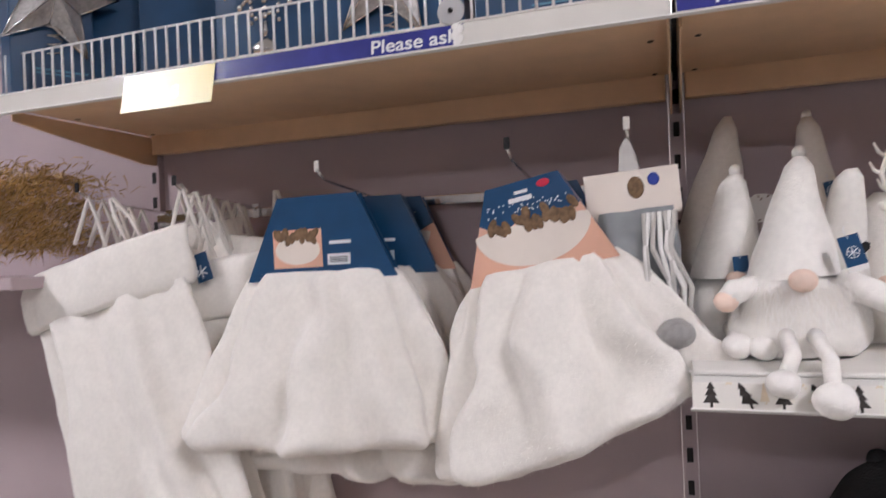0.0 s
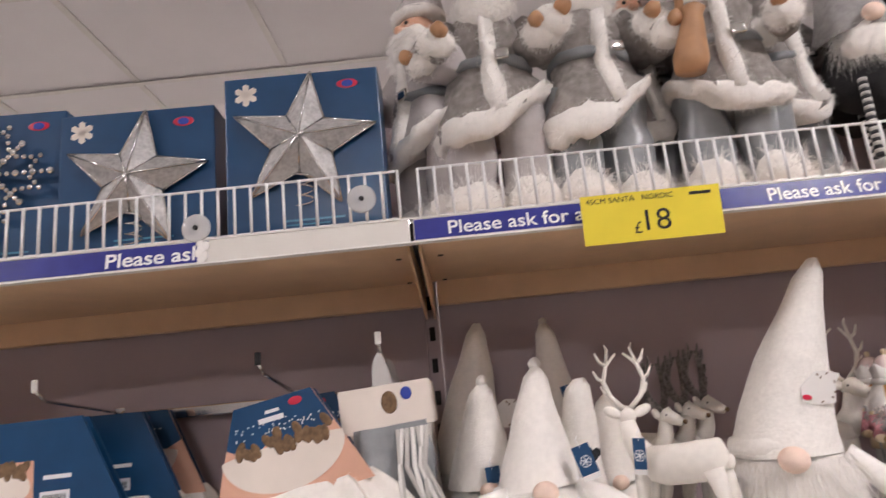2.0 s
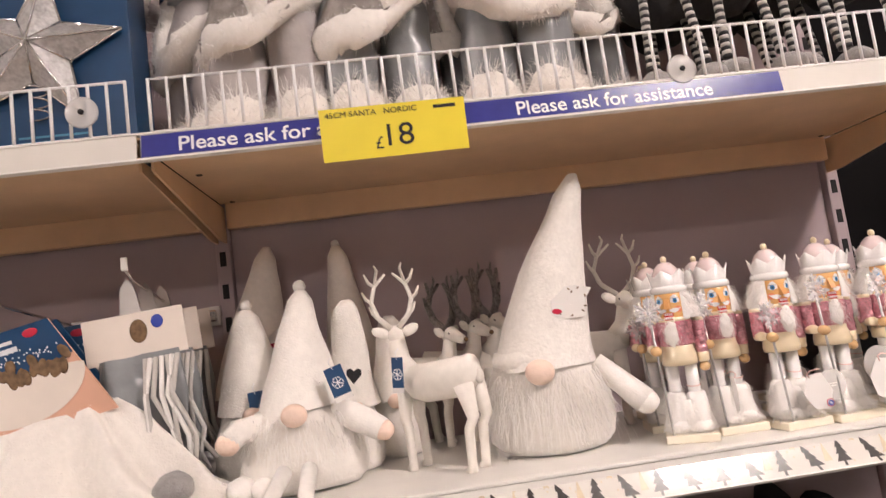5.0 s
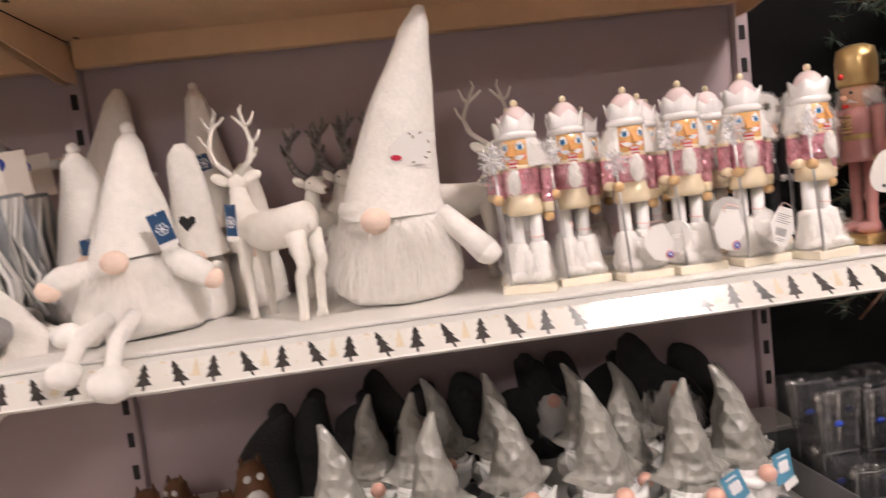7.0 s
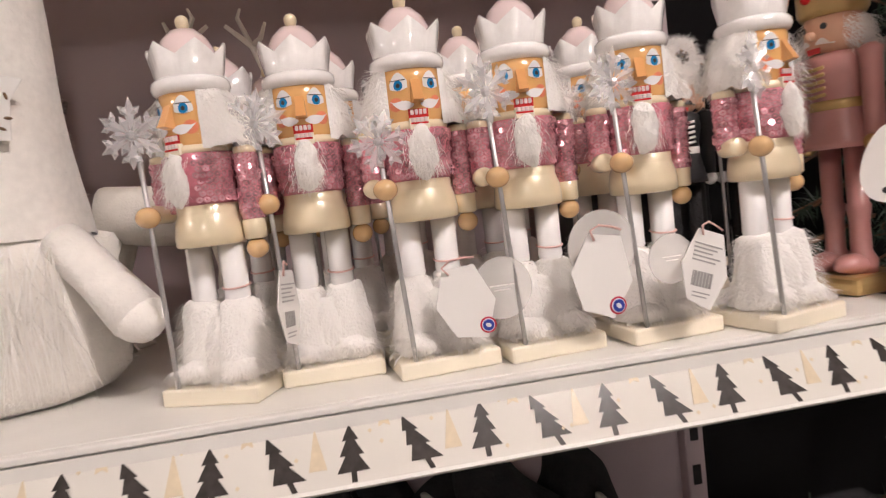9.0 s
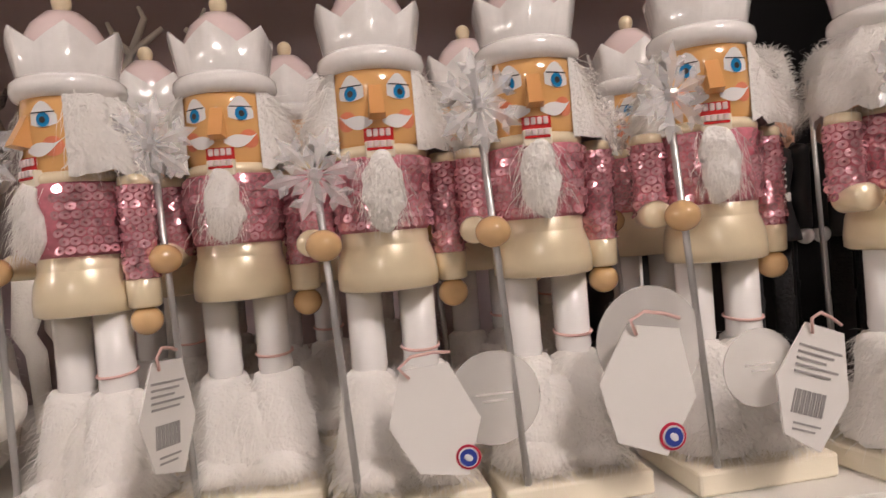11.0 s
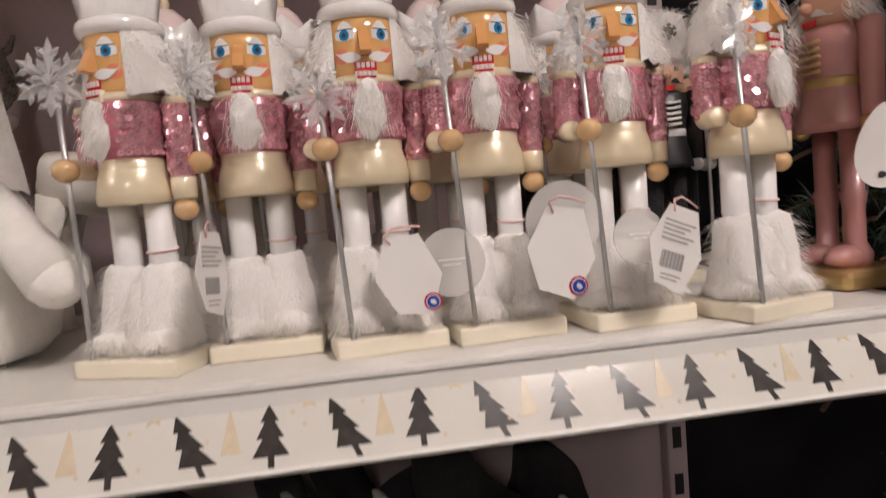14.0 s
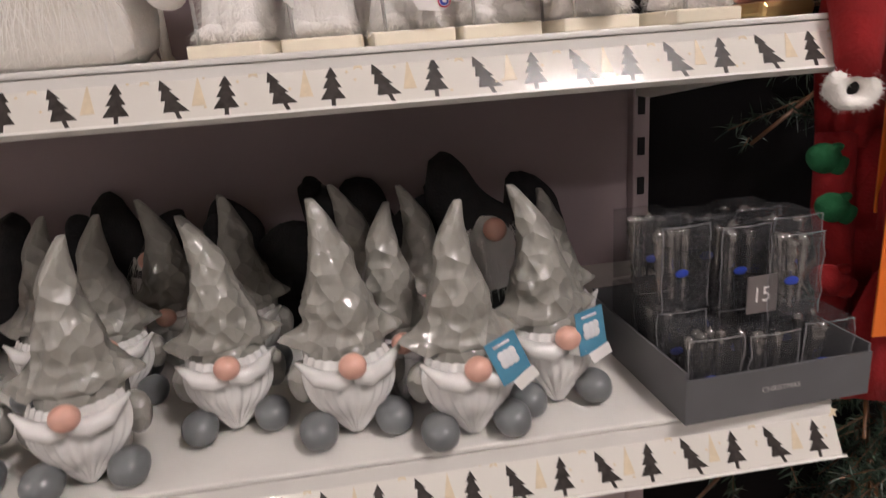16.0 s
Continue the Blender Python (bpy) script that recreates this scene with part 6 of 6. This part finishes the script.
# ---- top shelf: standing santas and long-legged gonks ----
def santa(x, y, turn, coat, trousers, seed, lantern=False, s=1.0):
    r = random.Random(seed)
    slope = (0.22, 0.40, 0.55, -0.25, 0.35, 0.30, 0.1)[seed % 7]

    def hem(shape):
        """The coat's lower edge hangs in a point at the front and lifts at the sides."""
        V = []
        for px, py, pz in shape[0]:
            low = min(max((0.215 - pz) / 0.09, 0), 1)
            V.append((px, py, pz + low * (0.42 * max(abs(px) - 0.012, 0) + slope * px + 0.10 * max(py, 0) - 0.014)))
        return V, shape[1]

    P = []
    for k in (-1, 1):
        P.append((lumpy(at(tube([(k * 0.040, 0, 0.03 + 0.02 * j) if j < 6 else (k * 0.032, 0, 0.16) for j in range(7)], [0.034, 0.037, 0.035, 0.037, 0.034, 0.036, 0.036], 22), 0, 0, 0), 0.009, 42, seed + k), trousers))
        boot = at(lumpy(ball(0.042, 0.050, 0.034, 16, 12), 0.006, 40, seed + k), k * 0.042, -0.012, 0.034)
        P.append((boot, PLUSH))
        P.append((strands(surface_roots(boot, 1600, r), r, 0.017, 0.0007, 0.3, 0.5), FUR))
    P.append((hem(lumpy(lathe([(0.082, 0.125), (0.082, 0.135), (0.070, 0.165), (0.058, 0.20), (0.054, 0.235), (0.055, 0.27), (0.046, 0.30)], 36, 1.0, 0.8), 0.009, 30, seed)), coat))
    trim = hem(lumpy(lathe([(0.074, 0.114), (0.085, 0.117), (0.088, 0.127), (0.085, 0.136), (0.076, 0.139)], 40, 1.0, 0.82), 0.009, 45, seed))
    P.append((trim, PLUSH))
    P.append((strands(surface_roots(trim, 2600, r), r, 0.009, 0.0006, 0.3, 0.5), FUR))
    front = hem(lumpy(tube([(0.004, -0.063, 0.130), (0.002, -0.054, 0.165), (0, -0.045, 0.20), (0, -0.042, 0.24), (0, -0.042, 0.28)], [0.013, 0.014, 0.012, 0.012, 0.011], 16), 0.006, 50, seed))
    P.append((front, PLUSH))
    P.append((strands(surface_roots(front, 900, r), r, 0.009, 0.0008, 0.3, 0.6), FUR))
    P.append((lumpy(lathe([(0.056, 0.205), (0.0625, 0.207), (0.061, 0.219), (0.055, 0.221)], 26, 1.0, 0.84), 0.003, 40, seed), GREY_SATIN))
    P.append((at(rbox(-0.010, 0.010, -0.003, 0.003, -0.008, 0.008, 0.002), 0.016, -0.060, 0.213), CHROME))
    for k in (-1, 1):
        arm = [(k * 0.052, 0, 0.285), (k * 0.088, -0.016, 0.235), (k * 0.074, -0.062, 0.225 + 0.012 * (seed % 3))]
        P.append((lumpy(tube(arm, [0.026, 0.029, 0.024], 16), 0.008, 45, seed), coat))
        cuff = at(lumpy(ball(0.027, 0.020, 0.024, 12, 10), 0.003, 40, seed), *arm[2])
        P.append((cuff, PLUSH))
        P.append((strands(surface_roots(cuff, 800, r), r, 0.010, 0.0008, 0.3, 0.6), FUR))
        P.append((at(lumpy(ball(0.011, 0.013, 0.012, 12, 10), 0.003, 90, seed), arm[2][0] - k * 0.008, arm[2][1] - 0.020, arm[2][2] + 0.010), TAN))
    P.append((at(ball(0.034, 0.034, 0.038, 18, 12), 0, -0.006, 0.345), SKIN))
    P.append((at(ball(0.009), 0, -0.042, 0.345), SKIN))
    for k in (-1, 1):
        P.append((at(ball(0.0035), k * 0.012, -0.036, 0.356), BLACK_INK))
    beard = at(lumpy(ball(0.042, 0.028, 0.046, 16, 12), 0.006, 34, seed), 0, -0.022, 0.312)
    P.append((beard, PLUSH))
    P.append((strands([(p, (n.x * 0.5, n.y, n.z * 0.4 - 0.8)) for p, n in surface_roots(beard, 2600, r)], r, 0.020, 0.0006, 0.3, 0.25), FUR))
    brim = at(lumpy(lathe([(0.034, 0), (0.045, 0.004), (0.046, 0.018), (0.036, 0.024)], 22), 0.003, 40, seed), 0, 0, 0.366)
    P.append((brim, PLUSH))
    P.append((strands(surface_roots(brim, 500, r), r, 0.010, 0.0008, 0.2, 0.6), FUR))
    P.append((at(hat_shape(0.038, 0.075, (0.02, 0.02), 0.3, seed=seed), 0, 0, 0.382), coat))
    if lantern:
        P.append((at(lathe([(0.020, 0.0), (0.024, 0.02), (0.013, 0.085), (0.016, 0.095), (0.010, 0.10)], 16), -0.058, -0.075, 0.150, 6, 10), TAN))
        P.append((tube([(-0.058, -0.078, 0.24), (-0.050, -0.070, 0.33)], 0.006, 8), TAN))
    P = [(([(x, y, float(np.interp(z, (0, 0.05, 0.112, 0.30, 0.46), (0, 0.05, 0.150, 0.325, 0.475)))) for x, y, z in q[0][0]], q[0][1]),) + tuple(q[1:]) for q in P]
    return solid("standing_santa", P, "standing santa doll in grey coat with white fur trim", "santa doll", pose(x, y, TOP_Z + 0.0005, 0, 0, turn) @ Matrix.Diagonal((s, s, s, 1)), "standing santas")


santa(0.122, 0.150, 0, GREY_FELT, GREY_CORD, 1)
santa(0.268, 0.155, 14, GREY_FELT, GREY_SATIN, 2)
santa(0.455, 0.150, -10, GREY_FELT, GREY_SATIN, 3, True)
santa(0.028, 0.205, -50, GREY_CORD, GREY_CORD, 4, False, 0.95)
santa(0.360, 0.250, 10, GREY_FELT, GREY_SATIN, 5)
santa(0.560, 0.210, 20, GREY_FELT, GREY_SATIN, 7, False, 0.96)


def gonk(x, y, turn, seed):
    r = random.Random(seed)
    P = [(at(lumpy(ball(0.058, 0.050, 0.066, 20, 14), 0.008, 30, seed), 0, 0, 0.196), PLUSH_DARK),
         (at(hat_shape(0.052, 0.190, (0.02 * (seed % 3 - 1), 0.03), 0.4, seed=seed), 0, 0, 0.240), PLUSH_GREY if seed % 2 else PLUSH_DARK)]
    roots = [((0.046 * math.sin(a), -0.046 * math.cos(a), 0.256 - r.random() * 0.045), (math.sin(a) * 0.25, -0.40, -1.0)) for a in [r.uniform(-1.15, 1.15) for _ in range(2600)]]
    P.append((strands(roots, r, 0.040, 0.0007, 0.3, 0.32), FUR))
    P.append((at(lumpy(ball(0.042, 0.020, 0.032, 18, 12), 0.008, 50, seed), 0, -0.040, 0.224), PLUSH))
    P.append((at(ball(0.015, 0.012, 0.013), 0, -0.060, 0.258), PEACH))
    P.append((at(prism([((0.016 if i % 2 == 0 else 0.006) * math.sin(i * math.pi / 6), (0.016 if i % 2 == 0 else 0.006) * math.cos(i * math.pi / 6)) for i in range(12)], 0.003), 0.012, -0.070, 0.172), TAG_WHITE, False))
    for k in (-1, 1):
        for q in range(22):
            z = 0.165 - 0.0055 * q
            P.append((at(lathe([(0.0060, 0), (0.0063, 0.0026), (0.0060, 0.0054)], 10), k * 0.026 + 0.0005 * q * k, -0.040 - 0.0009 * q, z), BLACK_INK if q % 2 else FUR_GREY))
        P.append((at(lumpy(ball(0.022, 0.030, 0.022, 14, 10), 0.002, 50, seed), k * 0.036, -0.068, 0.0225), PLUSH_GREY))
    return solid("long_legged_gonk", P, "dark plush gonk with white beard and striped legs", "plush gonk", pose(x, y, TOP_Z + 0.0005, 0, 0, turn), "long-legged gonks")


for k, (x, y) in enumerate(((0.665, 0.165), (0.755, 0.150), (0.845, 0.160), (0.930, 0.150), (0.705, 0.255), (0.800, 0.250), (0.890, 0.255))):
    gonk(x, y, (k * 23) % 17 - 8, k + 1)

# ---- right bay: bottle covers and a dark artificial tree ----


def bottle_cover(x, y, z, turn, seed):
    r = random.Random(seed)
    t = thing("bottle_cover", "red felt bottle cover on an orange header card", "bottle cover", pose(x, y, z, 0, 0, turn), "bottle covers")
    card = part("header_card", rbox(-0.005, 0.125, 0, 0.002, -0.105, 0.0, 0.001), ORANGE_CARD, t, "orange printed card")
    part("gold_band", rbox(-0.005, 0.125, -0.0005, -0.0001, -0.016, -0.010), GOLD_TEXT, card)
    lettering("FESTIVE", 0.070, 0.013, GOLD_TEXT, card, pose(0.012, -0.001, -0.048), "word")
    lettering("BOTTLE", 0.070, 0.016, GOLD_TEXT, card, pose(0.018, -0.001, -0.072), "word")
    part("text_bar", rbox(0.022, 0.075, -0.0005, -0.0001, -0.086, -0.082), GOLD_TEXT, card)
    if seed == 3:
        lab = part("barcode_label", rbox(0.016, 0.050, -0.0012, -0.0008, -0.070, -0.030), TAG_WHITE, card)
        part("barcode", merge(*[rbox(0.020 + 0.002 * k, 0.021 + 0.002 * k, -0.0016, -0.0013, -0.062, -0.040) for k in range(13)]), BLACK_INK, lab)
    part("suit", at(lumpy(cloth([(0.05, 0.040, 0.010, -0.060, 0.4), (0.05, 0.056, 0.012, -0.10, 0.6), (0.05, 0.062, 0.014, -0.14, 0.8), (0.05, 0.060, 0.014, -0.17, 0.6)], seed, 5, 0.006, 40), 0.003, 30, seed), 0, 0.024, 0), RED_FELT, t, "red felt suit", True)
    return t


for x, y, z, turn, seed in ((1.038, -0.030, 1.485, -6, 1), (1.080, -0.006, 1.449, -8, 2), (1.054, -0.030, 1.315, -4, 3), (1.064, 0.014, 1.257, -8, 4), (1.044, -0.022, 1.165, -5, 5)):
    bottle_cover(x, y, z, turn, seed)
r = random.Random(40)


def mitten(size):
    """A flat felt mitten that hangs thumb out."""
    palm = lumpy(ball(size * 0.95, size * 0.55, size * 1.30, 18, 14), size * 0.16, 70, size * 90)
    thumb = at(lumpy(ball(size * 0.34, size * 0.32, size * 0.62, 12, 10), size * 0.08, 90), -size * 0.85, -size * 0.1, size * 0.15, 0, -38)
    wrist = at(lathe([(size * 0.62, 0), (size * 0.70, size * 0.12), (size * 0.66, size * 0.55), (size * 0.55, size * 0.62)], 16, 1.0, 0.7), 0, 0, size * 0.85)
    return merge(palm, thumb, wrist)


def fleece_cuff(size):
    """A thick rolled ring of fleece with its opening to the front."""
    V, F = [], []
    n, m = 26, 12
    for i in range(n):
        a = 2 * math.pi * i / n
        for k in range(m):
            b = 2 * math.pi * k / m
            q = size * (0.72 + 0.40 * math.cos(b))
            V.append((q * math.cos(a) * 1.15, size * 0.75 * math.sin(b), q * math.sin(a)))
    for i in range(n):
        for k in range(m):
            F.append((i * m + k, ((i + 1) % n) * m + k, ((i + 1) % n) * m + (k + 1) % m, i * m + (k + 1) % m))
    return lumpy((V, F), size * 0.16, 80, 3.0)


cuff = fleece_cuff(0.0145)
solid("felt_glove", [(cuff, PLUSH), (strands(surface_roots(cuff, 900, r), r, 0.004, 0.0004, 0.2, 0.7), FUR), (at(ball(0.008, 0.003, 0.007, 12, 8), 0, 0.002, 0), DARK)], "white fleece glove cuff with a dark opening", "felt glove", pose(1.000, -0.020, 1.258, 0, 20, -14))
for x, y, z, size, mat, tint in ((1.030, 0.040, 1.196, 0.0125, GREEN_FELT, "green"), (1.034, 0.030, 1.156, 0.0125, GREEN_FELT, "green"), (1.030, 0.02, 1.096, 0.014, RED_FELT, "red")):
    solid("felt_mitten", [(mitten(size), mat)], tint + " felt mitten hanging on a red suit", "felt mitten", pose(x, y, z, 0, 118, -10))
# a felt suit: its body and the sleeve that ends in the glove
suit = thing("felt_suit", "hanging red felt santa suit behind orange cards", "felt suit", pose(1.066, 0.058, 0))
part("jacket", lumpy(cloth([(0.010, 0.016, 0.012, 1.43, 0.4), (0.006, 0.030, 0.016, 1.36, 0.7), (0.0, 0.030, 0.016, 1.29, 0.8), (0.004, 0.031, 0.018, 1.24, 0.8), (0.002, 0.028, 0.016, 1.20, 0.8)], 9.4, 5, 0.007, 40), 0.004, 40), RED_FELT, suit, "red felt jacket", True)
part("sleeve", lumpy(tube([(0.010, -0.010, 1.405), (-0.026, -0.030, 1.372), (-0.052, -0.050, 1.342), (-0.058, -0.066, 1.318), (-0.060, -0.074, 1.288), (-0.064, -0.078, 1.262)], [0.022, 0.021, 0.020, 0.018, 0.015, 0.014], 18), 0.006, 55, 2.0), RED_FELT, suit, "bent red felt sleeve", True)
for lx in (-0.016, 0.014):
    part("leg", lumpy(tube([(lx, -0.006, 1.215), (lx - 0.004, -0.012, 1.15), (lx + 0.002, -0.016, 1.09), (lx - 0.004, -0.020, 1.02)], [0.016, 0.015, 0.014, 0.013], 14), 0.005, 60, lx * 50), RED_FELT, suit, "red felt trouser leg", True)
house = thing("knitted_hat", "grey and white knitted hat with a small wreath", "knitted hat", pose(1.095, 0.0, 1.520, 0, 0, -6))
part("rib_band", merge(*[at(tube([(0, 0, 0), (0, -0.002, 0.024)], 0.0042, 8), -0.050 + 0.0078 * k, -0.022, 0) for k in range(16)]), PLUSH_GREY, house, "grey ribbed band", True)
for q in range(5):
    for k in range(8 - q):
        part("knit_stitch", at(lumpy(ball(0.010, 0.009, 0.007, 10, 8), 0.001, 90), -0.052 + 0.006 * q + 0.016 * k, -0.020, 0.032 + 0.013 * q), PLUSH, house, "", True)
roots = [((0.030 + 0.024 * math.cos(a), -0.036, 0.055 + 0.024 * math.sin(a)), (math.cos(a), -0.6, math.sin(a))) for a in [r.uniform(0, 6.28) for _ in range(500)]]
part("wreath", strands(roots, r, 0.012, 0.0016, 0, 0.7), GREEN_FELT, house, "green felt wreath")
part("berry", merge(*[at(ball(0.005), 0.030 + 0.022 * math.cos(a), -0.044, 0.055 + 0.022 * math.sin(a)) for a in (0.6, 1.5, 2.4)]), RED_FELT, house, "red berries", True)
hat = thing("santa_hat", "small red felt hat with white fleece trim", "felt hat", pose(1.022, 0.010, 1.480))
part("crown", at(hat_shape(0.026, 0.055, (0.016, 0), 0.3), 0, 0, 0.018), RED_FELT, hat, "", True)
part("trim", lumpy(lathe([(0.024, 0), (0.030, 0.004), (0.030, 0.020), (0.024, 0.024)], 18), 0.003, 60), PLUSH, hat, "white fleece trim", True)
part("bobble", at(lumpy(ball(0.018), 0.003, 60), -0.006, 0.0, 0.085), PLUSH, hat, "white bobble", True)
for x, z in ((1.062, 1.475), (1.045, 1.468)):
    gl = thing("clear_bauble", "clear plastic disc bauble on the tree", "bauble", pose(x, 0.10, z), "clear baubles")
    part("disc", ball(0.016, 0.008, 0.015, 18, 12), FROSTED, gl, "", True)

tree = thing("artificial_tree", "dark green artificial christmas tree with frosted tips", "christmas tree", pose(1.42, 0.42, 0))
part("trunk", tube([(0, 0, 0), (0, 0, 2.2)], [0.03, 0.012], 10), BROWN, tree, "", True)
part("stand", lathe([(0.16, 0.0), (0.15, 0.02), (0.04, 0.05)], 20), DARK, tree, "", True)
r = random.Random(77)
for q in range(6):
    twig, needles, frost = [], [], []
    for b in range(46):
        z = r.uniform(0.55, 1.95)
        a = r.uniform(0, 2 * math.pi)
        L = (0.50 - 0.10 * (z - 0.5)) * r.uniform(0.75, 1.05)
        p0, d = Vector((0, 0, z)), Vector((math.cos(a), math.sin(a), r.uniform(-0.25, 0.15)))
        if abs(d.y) < 0.2 and d.x < 0:
            L *= 0.8
        for f in range(7):
            u0 = 0.25 + 0.75 * f / 7
            s0 = p0 + d * L * u0
            side = Vector((-d.y, d.x, 0)) * (1 if f % 2 else -1)
            dd = (d + side * r.uniform(0.3, 1.1) + Vector((0, 0, r.uniform(-0.4, 0.3)))).normalized()
            l2 = r.uniform(0.06, 0.13)
            if (s0 + dd * l2).x + 1.42 < 1.03:
                continue
            twig.append(tube([s0, s0 + dd * l2], [0.0015, 0.0008], 4))
            for k in range(60):
                w = s0 + dd * l2 * r.random()
                (frost if k % 9 == 0 and f > 4 else needles).append((w, dd * 0.6 + Vector((r.gauss(0, 0.7), r.gauss(0, 0.7), r.gauss(0, 0.7)))))
        twig.append(tube([p0, p0 + d * L], [0.005, 0.002], 5))
    limb = part("limb", merge(*twig), BROWN, tree, "", True)
    tagged(part("needles", strands(needles, r, 0.022, 0.0026, 0.1, 0.3), NEEDLE, limb, "dark green needles"), kind="stuff")
    tagged(part("frosted_needles", strands(frost, r, 0.028, 0.0022, 0.1, 0.2), FROST, limb, "frosted needles"), kind="stuff")
for x, y, s in ((0.978, 0.170, 0.93),):
    soldier_nutcracker("soldier_nutcracker", "black coated soldier nutcracker in a white fur hat", x, y, 6, s, BLACK_INK, FUR, WHITE_PAINT, PLUSH_DARK, DARK, 0.036, False)

# invented black box, stands in for the darkness behind the nutcrackers
bx = thing("dark_filler_box", "made-up black box that fills the dark behind nutcrackers", "gift box", pose(0.858, 0.225, TREE_Z + 0.0005, 0, 0, 3))
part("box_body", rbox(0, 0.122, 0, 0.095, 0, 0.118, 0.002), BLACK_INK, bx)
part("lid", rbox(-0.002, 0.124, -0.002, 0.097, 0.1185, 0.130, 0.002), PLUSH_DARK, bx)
